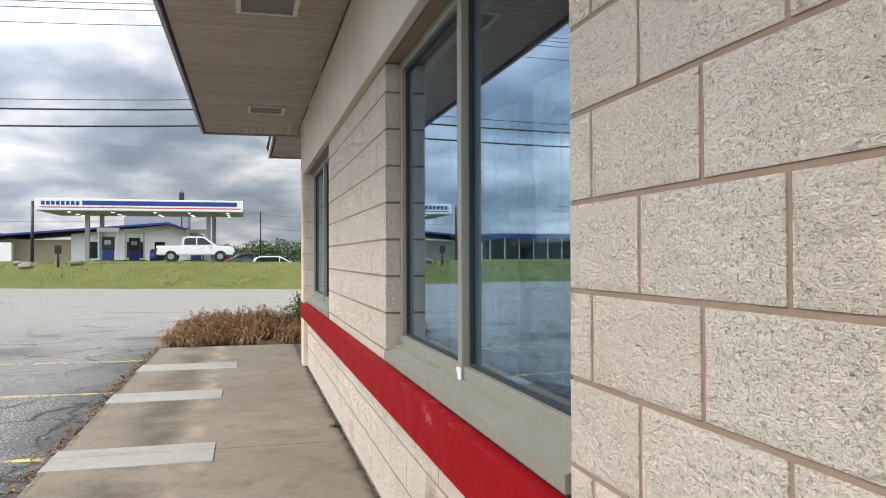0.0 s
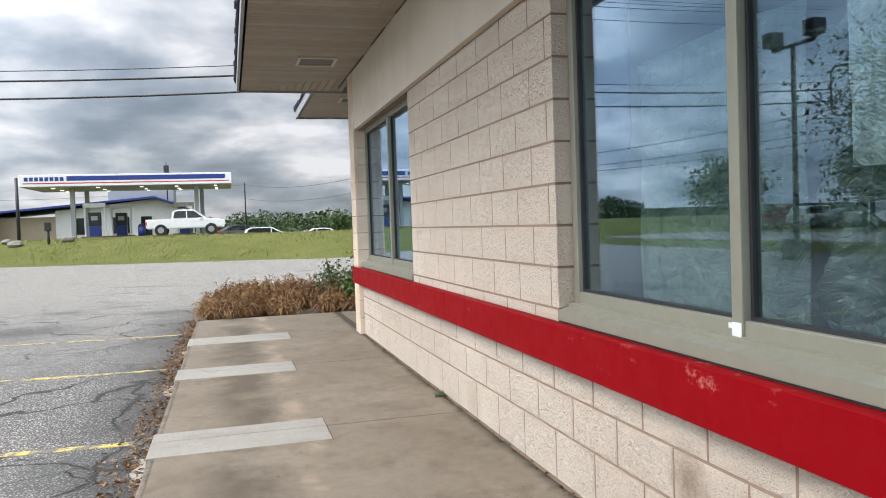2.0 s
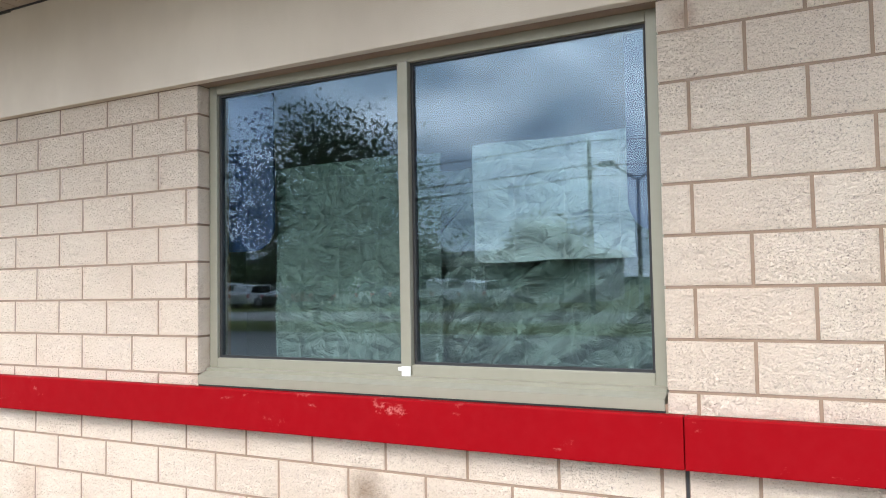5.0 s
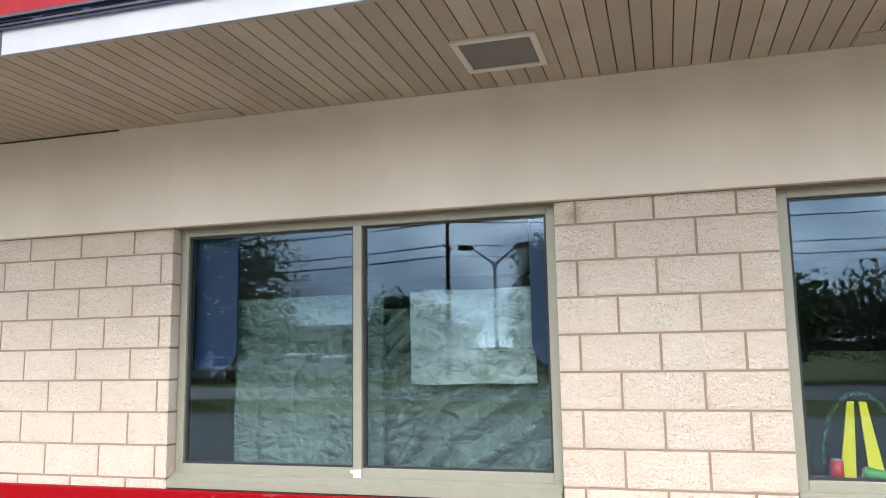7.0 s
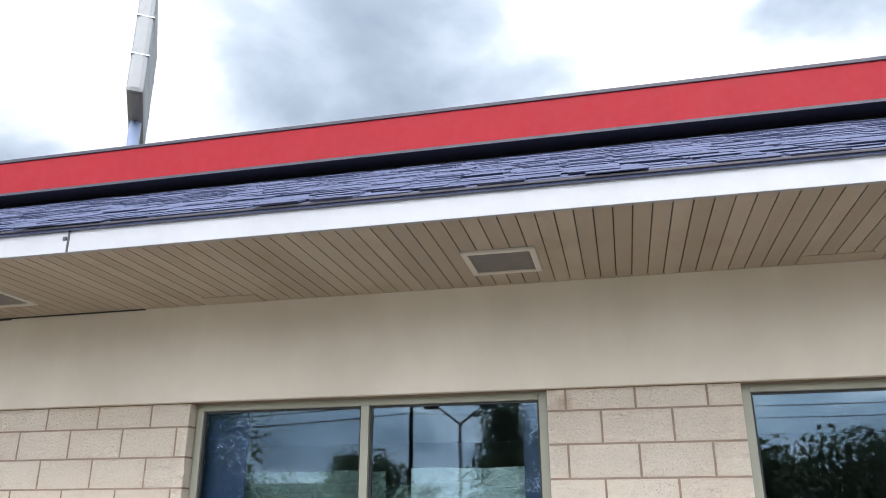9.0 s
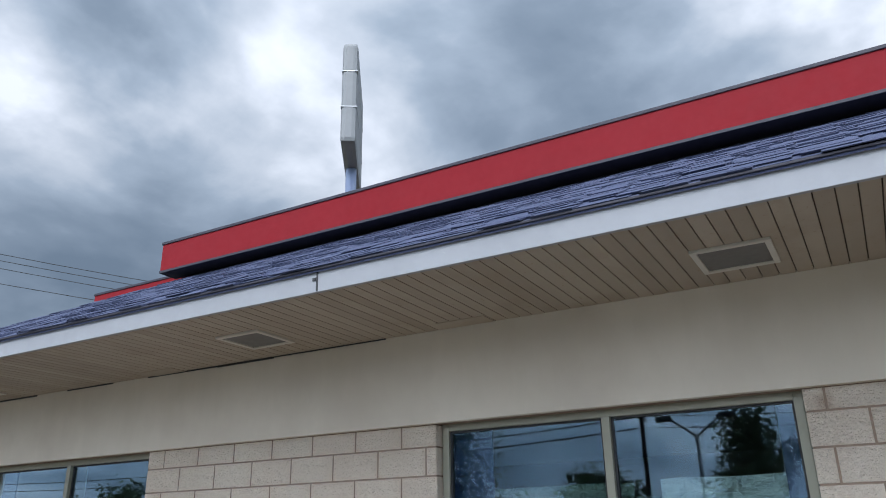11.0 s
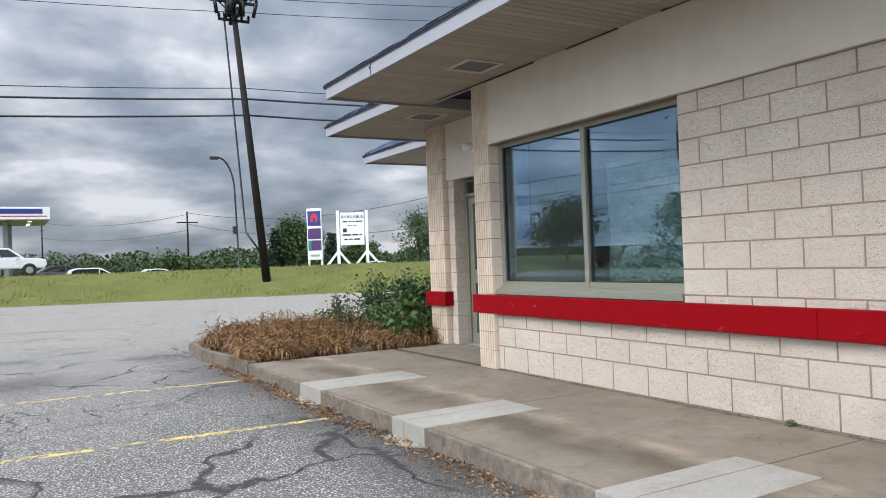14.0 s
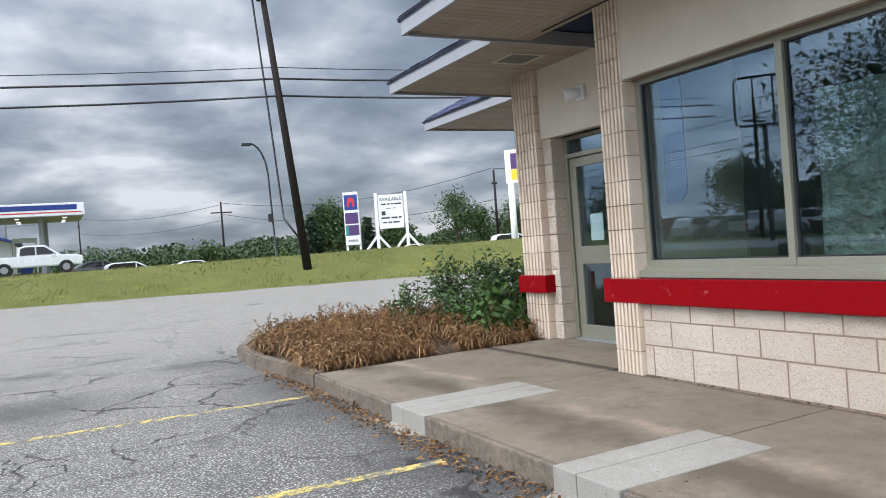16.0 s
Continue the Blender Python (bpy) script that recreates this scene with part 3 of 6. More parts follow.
def block_mesh(width, height, kind, near=False):
    """A split-face block: its rough front towards -x, its corner at y 0, z 0."""
    key = (round(width, 3), round(height, 3), kind, near)
    if key not in block_meshes:
        r = random.Random(int(width * 1000) * 31 + int(height * 1000) * 7 + kind)
        bm = bmesh.new()
        ny, nz = (4, 2) if width > 0.2 else (2, 2)
        if near:
            ny, nz = max(3, round(width / 0.016)), max(3, round(height / 0.016))
        shift = Vector((kind * 3.7, width * 11, height * 5))
        front = {}
        for i in range(ny + 1):
            for j in range(nz + 1):
                rim = i in (0, ny) or j in (0, nz)
                x = r.uniform(0.0, 0.002) if rim else r.uniform(-0.004, 0.0005)
                wander = 0.012
                if near:
                    at = Vector((0, width * i / ny, height * j / nz)) + shift
                    x = (0.0 if rim else -0.003) - (0.25 if rim else 1.0) * (0.005 * noise.noise(at * 16) + 0.004 * noise.noise(at * 45))
                    wander = 0.003
                front[i, j] = bm.verts.new((x, width * i / ny + (0 if i in (0, ny) else r.uniform(-wander, wander)), height * j / nz))
        for i in range(ny):
            for j in range(nz):
                bm.faces.new((front[i, j], front[i, j + 1], front[i + 1, j + 1], front[i + 1, j])).smooth = True
        for i in range(ny):
            for j in (0, nz):
                bm.edges.get((front[i, j], front[i + 1, j])).smooth = False
        for j in range(nz):
            for i in (0, ny):
                bm.edges.get((front[i, j], front[i, j + 1])).smooth = False
        loop = [(i, 0) for i in range(ny)] + [(ny, j) for j in range(nz)] + [(i, nz) for i in range(ny, 0, -1)] + [(0, j) for j in range(nz, 0, -1)]
        back = [bm.verts.new((0.10, front[k].co.y, front[k].co.z)) for k in loop]
        for k in range(len(loop)):
            bm.faces.new((front[loop[k]], front[loop[(k + 1) % len(loop)]], back[(k + 1) % len(loop)], back[k]))
        me = bpy.data.meshes.new("block")
        bm.to_mesh(me)
        bm.free()
        me.materials.append(BLOCK)
        block_meshes[key] = me
    return block_meshes[key]


def lay(y0, y1, z0, z1, phase, up=0.0, near=False):
    """Running bond from y0 to y1, z0 to z1; even rows have a joint at phase."""
    r = random.Random(int(y0 * 100))
    for k in range(-1, 13):
        lo, hi = max(FOOT + up + ROW * k, z0), min(FOOT + up + ROW * (k + 1), z1)
        if k == 0:
            lo = max(z0, 0.004)
        if hi - lo < 0.03 or k < 0:
            continue
        at = phase + (PITCH / 2 if k % 2 else 0)
        joints = [y0] + [at + PITCH * n for n in range(-60, 60) if y0 + 0.05 < at + PITCH * n < y1 - 0.05] + [y1]
        for a, b in zip(joints, joints[1:]):
            ob = new("block", block_mesh(b - a - 0.014, hi - lo - 0.013, r.randrange(4), near))
            ob.parent = wall_west
            ob.location = (0.0, a + 0.007, lo + 0.0065)


# ---- stucco header, red band ----
structure("stucco_header", slab(-0.045, 0.014, -6, END - 0.28, HEAD, TOP + 0.02, 0.006), STUCCO, "smooth tan stucco header stained with faint streaks", "header")
band = thing("red_band", 0, 0, 0, "glossy red painted board band along the block wall", "trim band")
for a, b in ((-6.0, -1.19), (-1.187, 2.64), (2.643, 7.06), (7.063, END + 0.10)):
    part("board", slab(-0.06, -0.002, a, b, 0.603, 0.806, 0.006), RED, band)


def window(name, lo, hi, middle, label):
    """A two-pane aluminium window set back in the block opening, with a stepped sill."""
    w = thing(name, 0.10, lo, SILL, label, "window")
    h, W = HEAD - SILL, hi - lo
    F = 0.055
    fr = part("frame", slab(-0.02, 0.06, 0.0, F, 0.0, h, 0.004), FRAME, w)
    part("frame", slab(-0.02, 0.06, W - F, W, 0.0, h, 0.004), FRAME, w)
    part("frame", slab(-0.02, 0.06, F, W - F, h - 0.05, h, 0.004), FRAME, w)
    part("frame", slab(-0.02, 0.06, F, W - F, 0.045, 0.11, 0.004), FRAME, w)
    bm = bmesh.new()
    prism(bm, [(-0.112, -0.024), (-0.112, 0.022), (-0.05, 0.04), (-0.05, 0.055), (-0.015, 0.06), (-0.015, 0.0), (-0.092, 0.0), (-0.092, -0.024)], "y", 0.004, W - 0.004)
    part("sill", bm, FRAME, w, "stepped olive-grey metal sill")
    # black strip draws the shadow gap between sill and red band
    part("sealant", slab(-0.106, -0.05, 0.002, W - 0.002, -0.033, -0.0245), GASKET, w)
    m = middle - lo
    part("mullion", slab(-0.030, 0.05, m - 0.028, m + 0.028, 0.06, h - 0.045, 0.005), FRAME, w)
    for a, b in ((F, m - 0.03), (m + 0.03, W - F)):
        bm = bmesh.new()
        for y0, y1, z0, z1 in ((a, a + 0.014, 0.11, h - 0.05), (b - 0.014, b, 0.11, h - 0.05), (a + 0.014, b - 0.014, 0.11, 0.122), (a + 0.014, b - 0.014, h - 0.064, h - 0.05)):
            box(bm, 0.002, 0.032, y0, y1, z0, z1)
        part("gasket", bm, GASKET, w)
        pane = part("pane", slab(0.012, 0.018, a + 0.01, b - 0.01, 0.115, h - 0.055), GLASS, w)
        pane.visible_shadow = False
    return w


win_a = window("window_a", *OPEN["a"], 9.46, "two-pane olive-grey aluminium window reflecting the sky")
win_b = window("window_b", *OPEN["b"], 3.93, "two-pane olive-grey aluminium window with sheets hung behind it")
win_c = window("window_c", *OPEN["c"], 0.68, "two-pane olive-grey aluminium window of a dark room")


# ---- fluted pilasters ----
def fluted(width):
    """One course of a ribbed block, ribs towards -x."""
    out = [(0.2, 0.0), (-0.02, 0.0)]
    n = 7
    step = width / n
    for i in range(n):
        a = i * step
        out += [(-0.050, a + 0.004), (-0.058, a + 0.35 * step), (-0.053, a + 0.58 * step), (-0.012, a + 0.62 * step), (-0.012, a + 0.96 * step)]
    out[-1] = (-0.018, width)
    out += [(0.2, width)]
    bm = bmesh.new()
    prism(bm, out, "z", 0.003, ROW - 0.005)
    me = bpy.data.meshes.new("fluted_block")
    bm.to_mesh(me)
    bm.free()
    me.materials.append(FLUTED)
    return me


def pilaster(x, y, width, top, label):
    p = thing("fluted_pilaster", x, y, 0, label, "pilaster")
    part("core", slab(-0.010, 0.195, 0.006, width - 0.006, 0, top), MORTAR, p)
    me = fluted(width)
    for k in range(int(top / ROW) + 1):
        ob = new("fluted_block", me)
        ob.parent = p
        ob.location = (0, 0, k * ROW)
        if (k + 1) * ROW > top:
            ob.scale.z = (top - k * ROW) / ROW
    return p


pilaster(0.0, 10.86, 0.32, TOP, "cream fluted block pilaster at the building corner")
pilaster(0.86, 13.36, 0.46, TOP, "cream fluted block pilaster beside the glass door")
short = thing("red_band_end", 0.85, 13.30, 0.545, "short red painted board wrapped round the fluted pilaster", "trim band")
part("board", slab(-0.09, 0.18, 0.0, 0.56, 0.0, 0.205, 0.008), RED, short)

# return wall between the corner and the door, then the set-back parts
structure("wall_return", slab(0.2, 1.35, END - 0.25, END, -0.3, 3.3), STUCCO, "tan wall returning to the recessed door", "wall")
structure("stucco_door_header", slab(0.88, 1.0, END, 13.36, 2.33, TOP + 0.02, 0.006), STUCCO, "smooth tan stucco panel over the recessed door", "header")
bm = bmesh.new()
box(bm, 0.9, 1.2, 13.36, 13.82, -0.3, 3.3)
box(bm, 1.2, 2.9, 13.56, 13.82, -0.3, 3.3)
box(bm, 2.7, 2.95, 13.82, 16.0, -0.3, 3.3)
box(bm, 2.95, 9.0, 15.8, 16.0, -0.3, 3.3)
structure("wall_step", bm, STUCCO, "tan set-back wall beyond the door", "wall")
reveal = thing("door_reveal", 0.9, 13.2, 0, "cream plain block reveal beside the glass door", "reveal")
for k in range(12):
    part("block", slab(0.0, 0.22, 0.0, 0.157, k * ROW + 0.004, min((k + 1) * ROW, 2.33) - 0.004, 0.004), BLOCK, reveal)


def glass_door(x, lo, hi):
    d = thing("glass_door", x, lo, 0, "closed olive-grey aluminium door with two glass panes and a transom", "door")
    W = hi - lo
    for a, b in ((0, 0.05), (W - 0.05, W)):
        part("jamb", slab(-0.04, 0.06, a, b, 0, 2.33, 0.004), FRAME, d)
    part("head", slab(-0.04, 0.06, 0.05, W - 0.05, 2.29, 2.33, 0.004), FRAME, d)
    part("transom_bar", slab(-0.04, 0.06, 0.05, W - 0.05, 2.08, 2.13, 0.004), FRAME, d)
    for z0, z1, y0, y1 in ((0.01, 0.16, 0.06, W - 0.06), (0.86, 1.06, 0.17, W - 0.17), (1.97, 2.07, 0.17, W - 0.17)):
        part("rail", slab(-0.02, 0.025, y0, y1, z0, z1, 0.004), FRAME, d)
    for y0, y1 in ((0.06, 0.17), (W - 0.17, W - 0.06)):
        part("stile", slab(-0.02, 0.025, y0, y1, 0.16, 2.07, 0.004), FRAME, d)
    for z0, z1, y0, y1 in ((0.16, 0.86, 0.17, W - 0.17), (1.06, 1.97, 0.17, W - 0.17), (2.13, 2.29, 0.05, W - 0.05)):
        pane = part("pane", slab(0.0, 0.006, y0, y1, z0, z1), GLASS, d)
        pane.visible_shadow = False
    bm = bmesh.new()
    tube(bm, (-0.07, 0.22, 0.95), (-0.07, 0.22, 1.25), 0.012)
    tube(bm, (-0.07, 0.22, 0.97), (-0.02, 0.22, 0.97), 0.008)
    tube(bm, (-0.07, 0.22, 1.23), (-0.02, 0.22, 1.23), 0.008)
    part("handle", bm, STEEL_DARK, d)
    part("threshold", slab(-0.12, 0.06, 0.05, W - 0.05, -0.002, 0.012, 0.003), GALV, d)
    part("notice", slab(0.010, 0.014, 0.50, 0.72, 1.12, 1.42), SIGNWHITE, d, "white paper notice behind the glass")
    return d


glass_door(1.12, 12.15, 13.2)
structure("door_side_wall", slab(1.05, 1.3, END, 12.15, -0.3, 2.6), BLOCK, "cream block wall beside the recessed door", "wall")

# ---- eaves: soffit, fascia, roof ----
def eave(number, x0, y0, y1, depth, boards_end):
    """A soffit of narrow boards with a white fascia; x0 is the outer edge, y0..y1 its run."""
    backing = structure("soffit_%d" % number, slab(x0 + 0.03, x0 + depth, y0, y1 - 0.03, TOP + 0.014, TOP + 0.05), SHADE_BROWN, "tan narrow-board soffit under the eave", "soffit")
    w = 0.0967
    xin = x0 + depth
    turn_at = y1 - 1.05

    def board(corners):
        bm = bmesh.new()
        prism(bm, corners, "z", TOP, TOP + 0.012)
        part("board", bm, SOFFIT, backing)

    y = y0
    while y < y1 - 0.03:
        a, b = y + 0.007, min(y + w, y1 - 0.03)
        ends = [xin if q <= turn_at else xin - (q - turn_at) * (depth - 0.03) / 1.02 for q in (a, b)]
        if min(ends) > x0 + 0.06:
            board([(x0 + 0.03, a), (ends[0], a), (ends[1], b), (x0 + 0.03, b)])
        y += w
    x = x0 + 0.03
    while x < xin - 0.03:
        a, b = x + 0.007, min(x + w, xin)
        foot = [turn_at + (xin - q) * 1.02 / (depth - 0.03) + 0.006 for q in (a, b)]
        if foot[0] < y1 - 0.05:
            board([(a, foot[0]), (b, foot[1]), (b, y1 - 0.03), (a, y1 - 0.03)])
        x += w


eave(1, -1.33, -6.0, 12.25, 1.36, 12.15)
eave(2, -0.36, 12.29, 14.72, 2.6, 14.6)
eave(3, 1.50, 14.76, 17.5, 3.0, 17.4)


def fascia(number, x, y0, y1, x_in):
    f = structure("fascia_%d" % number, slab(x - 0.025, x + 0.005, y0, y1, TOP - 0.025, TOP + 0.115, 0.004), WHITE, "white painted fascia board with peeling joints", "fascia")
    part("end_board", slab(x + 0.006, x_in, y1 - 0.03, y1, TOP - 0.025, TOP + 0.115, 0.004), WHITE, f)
    part("drip_edge", slab(x - 0.05, x + 0.01, y0, y1 + 0.02, TOP + 0.116, TOP + 0.13, 0.003), DARK, f)


fascia(1, -1.33, -6.0, 12.25, 0.9)
fascia(2, -0.36, 12.29, 14.72, 2.9)
fascia(3, 1.50, 14.76, 17.5, 6.0)

SLOPE = 0.54


def roof(number, x0, y0, y1, x1, hip):
    """A shingled slope that rises from x0 to x1, with a hip at the far end."""
    z0 = TOP + 0.132
    z1 = z0 + (x1 - x0) * SLOPE
    bm = bmesh.new()
    p = [(x0, y0, z0), (x0, y1, z0), (x1, y1 - hip, z1), (x1, y0, z1), (x1, y1, z0)]
    v = [bm.verts.new(q) for q in p] + [bm.verts.new((q[0], q[1], q[2] - 0.03)) for q in p]
    for f in ((0, 3, 2, 1), (1, 2, 4), (5, 6, 7, 8), (6, 9, 7), (0, 1, 6, 5), (1, 4, 9, 6)):
        bm.faces.new([v[i] for i in f])
    bmesh.ops.recalc_face_normals(bm, faces=bm.faces[:])
    r = structure("roof_%d" % number, bm, SHINGLE, "dark blue-grey asphalt shingle roof slope", "roof")
    rnd = random.Random(number)
    tilt = math.atan(SLOPE)
    meshes = []
    for k in range(4):
        h = 0.005 + 0.003 * k
        bm = bmesh.new()
        prism(bm, [(-0.01, 0.0), (-0.012 - 0.003 * k, h), (0.19, 0.006), (0.19, 0.0)], "y", 0.0, 0.30 - 0.02 * k)
        me = bpy.data.meshes.new("shingle")
        bm.to_mesh(me)
        bm.free()
        me.materials.append(SHINGLE)
        meshes.append(me)
    rest, count = [], 0
    steps = int((x1 - x0) / math.cos(tilt) / 0.11)
    for s in range(steps):
        d = s * 0.11
        x, z = x0 + d * math.cos(tilt), z0 + d * math.sin(tilt) + 0.004
        stop = y1 - hip * (x - x0) / (x1 - x0)
        y = max(y0, -1.0) + rnd.uniform(0, 0.3)
        while y < stop - 0.1:
            me = meshes[rnd.randrange(4)]
            if count < 290 and s < 9:
                ob = new("shingle", me)
                ob.parent = r
                ob.matrix_basis = pose(x + rnd.uniform(-0.012, 0.012), y, z, 0, -math.degrees(tilt), 0)
                count += 1
            else:
                rest.append((x + rnd.uniform(-0.012, 0.012), y, z, rnd.randrange(4)))
            y += 0.30
    if rest:
        bm = bmesh.new()
        c, sn = math.cos(tilt), math.sin(tilt)
        for x, y, z, k in rest:
            h = 0.005 + 0.003 * k
            v = [bm.verts.new((x + a * c - b * sn, yy, z + a * sn + b * c)) for yy in (y, y + 0.29 - 0.02 * k) for a, b in ((-0.012, -0.002), (-0.014, h), (0.19, 0.006))]
            for f in ((0, 1, 2), (3, 5, 4), (0, 3, 4, 1), (1, 4, 5, 2)):
                bm.faces.new([v[i] for i in f])
        tagged(part("shingles", bm, SHINGLE, r), kind="stuff")
    return r


roof(1, -1.37, -6.0, 12.28, 1.60, 2.6)
roof(2, -0.40, 12.0, 14.75, 2.5, 2.6)
roof(3, 1.46, 14.4, 17.53, 4.5, 2.6)


def parapet(number, x, y0, y1, z0, z1):
    """A red panelled parapet with dark trim lines, over a dark recessed wall."""
    p = structure("parapet_%d" % number, slab(x + 0.27, x + 0.5, y0 + 0.0, y1 - 0.27, 4.2, z1 - 0.05), DARK, "dark recessed wall under the red parapet", "parapet")
    part("panel", slab(x, x + 0.28, y0, y1, z0 + 0.03, z1 - 0.035, 0.004), RED_PANEL, p, "red metal parapet panel")
    part("lower_trim", slab(x - 0.008, x + 0.27, y0, y1 + 0.008, z0, z0 + 0.03, 0.003), DARK, p)
    part("cap", slab(x - 0.012, x + 0.5, y0, y1 + 0.012, z1 - 0.035, z1, 0.004), DARK, p)
    part("panel", slab(x + 0.281, x + 6.0, y1 - 0.27, y1 - 0.004, z0 + 0.03, z1 - 0.036, 0.004), RED_PANEL, p, "red metal parapet panel")


parapet(1, 1.30, -6.0, 9.98, 4.88, 5.30)
parapet(2, 2.26, 10.0, 12.58, 4.88, 5.30)
structure("roof_deck", slab(1.6, 12, -6, 10.0, 4.3, 4.5), DARK, "flat dark roof deck behind the parapet", "roof deck")
structure("roof_deck_step", slab(2.6, 12, 10.01, 12.5, 4.3, 4.5), DARK, "flat dark roof deck behind the lower parapet", "roof deck")


def soffit_vent(x, y):
    v = thing("soffit_vent", x, y, TOP, "square tan-rimmed mesh vent set in the soffit", "vent", "vents in the soffit")
    s = 0.215
    for a in ((-s, -s + 0.035, -s, s), (s - 0.035, s, -s, s), (-s + 0.035, s - 0.035, -s, -s + 0.035), (-s + 0.035, s - 0.035, s - 0.035, s)):
        part("rim", slab(*a, -0.018, 0.0, 0.004), VENT_RIM, v)
    part("mesh", slab(-s + 0.035, s - 0.035, -s + 0.035, s - 0.035, -0.008, -0.001), VENT, v)
    return v


vent = soffit_vent(-0.56, 2.88)
for x, y in ((-0.60, 6.45), (-0.52, 10.33), (0.30, 12.85)):
    copy_thing(vent, pose(x, y, TOP))

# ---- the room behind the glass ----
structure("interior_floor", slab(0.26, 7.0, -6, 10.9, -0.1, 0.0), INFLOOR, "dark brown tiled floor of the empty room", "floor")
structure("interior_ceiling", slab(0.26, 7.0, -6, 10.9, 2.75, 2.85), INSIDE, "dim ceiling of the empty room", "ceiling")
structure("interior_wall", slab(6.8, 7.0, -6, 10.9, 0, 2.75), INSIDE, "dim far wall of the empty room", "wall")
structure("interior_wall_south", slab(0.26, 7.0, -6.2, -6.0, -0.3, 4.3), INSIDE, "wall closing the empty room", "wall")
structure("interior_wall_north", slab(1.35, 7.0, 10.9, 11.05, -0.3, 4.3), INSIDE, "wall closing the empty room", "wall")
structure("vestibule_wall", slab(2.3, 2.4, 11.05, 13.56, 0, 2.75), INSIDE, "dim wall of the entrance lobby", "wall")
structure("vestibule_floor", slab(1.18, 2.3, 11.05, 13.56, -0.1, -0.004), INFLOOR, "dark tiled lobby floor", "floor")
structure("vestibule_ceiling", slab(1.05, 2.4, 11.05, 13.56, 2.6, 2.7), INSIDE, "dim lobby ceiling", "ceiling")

# wall blocks last of the wall
lay(OPEN["c"][1], OPEN["b"][0], 0.80, HEAD, 2.381, 0.026, True)
lay(OPEN["b"][1], OPEN["a"][0], 0.80, HEAD, 7.81)
lay(OPEN["a"][1], 10.90, 0.80, HEAD, 10.6)
lay(-0.2, 2.64, 0.004, 0.598, 2.381)
lay(2.645, 10.90, 0.004, 0.598, 7.81)

seal = thing("control_joint", 0.0, 2.6425, 0.0, "black sealant in the wall's vertical control joint", "joint")
part("sealant", slab(-0.001, 0.008, -0.006, 0.006, 0.006, 0.60), GASKET, seal)

# ---- planting bed at the end of the walk ----
bm = bmesh.new()
bed = [(-1.98, 13.47), (-2.06, 15.3), (-1.95, 16.6), (-1.62, 17.5), (-0.9, 18.2), (0.5, 18.6), (2.68, 18.6), (2.68, 13.83), (0.85, 13.83), (0.85, 13.47)]
prism(bm, bed, "z", -0.2, -0.035)
structure("planting_bed", bm, SOIL, "dark mulch and soil in the kerbed bed", "planting bed")
line = [(-1.97, 13.45), (-2.02, 14.4), (-2.10, 15.3), (-2.02, 16.65), (-1.66, 17.6), (-0.92, 18.3), (0.5, 18.7), (2.7, 18.7)]
for k, (a, b) in enumerate(zip(line, line[1:])):
    d = Vector((b[0] - a[0], b[1] - a[1])).normalized() * 0.006
    nrm = Vector((-d.y, d.x)).normalized() * 0.075
    bm = bmesh.new()
    prism(bm, [(a[0] + d.x + nrm.x, a[1] + d.y + nrm.y), (b[0] - d.x + nrm.x, b[1] - d.y + nrm.y), (b[0] - d.x - nrm.x, b[1] - d.y - nrm.y), (a[0] + d.x - nrm.x, a[1] + d.y - nrm.y)], "z", LOT - 0.1, 0.012)
    bmesh.ops.bevel(bm, geom=[e for e in bm.edges if e.verts[0].co.z > 0 and e.verts[1].co.z > 0], offset=0.02, segments=2, affect="EDGES")
    structure("kerb_bed_%d" % (k + 1), bm, KERB, "rounded worn concrete kerb round the planting bed", "kerb")


def leaf(bm, at, way, length, width, rnd):
    """A bent four-sided leaf."""
    way = way.normalized()
    side = way.cross(Vector((rnd.uniform(-1, 1), rnd.uniform(-1, 1), rnd.uniform(-1, 1))))
    if side.length < 0.01:
        side = Vector((1, 0, 0))
    side = side.normalized() * width / 2
    mid = at + way * length * 0.5
    tip = at + way * length - Vector((0, 0, length * 0.25))
    bm.faces.new([bm.verts.new(p) for p in (at, mid + side, tip, mid - side)])


def blade(bm, a, b, r):
    """A three-sided stalk."""
    d = (b - a).normalized()
    s = d.cross(Vector((0.3, 0.9, 0.1))).normalized() * r
    u = d.cross(s).normalized() * r
    lo = [bm.verts.new(a + k) for k in (s, -s * 0.5 + u, -s * 0.5 - u)]
    hi = [bm.verts.new(b + k * 0.5) for k in (s, -s * 0.5 + u, -s * 0.5 - u)]
    for i in range(3):
        bm.faces.new((lo[i], lo[(i + 1) % 3], hi[(i + 1) % 3], hi[i]))


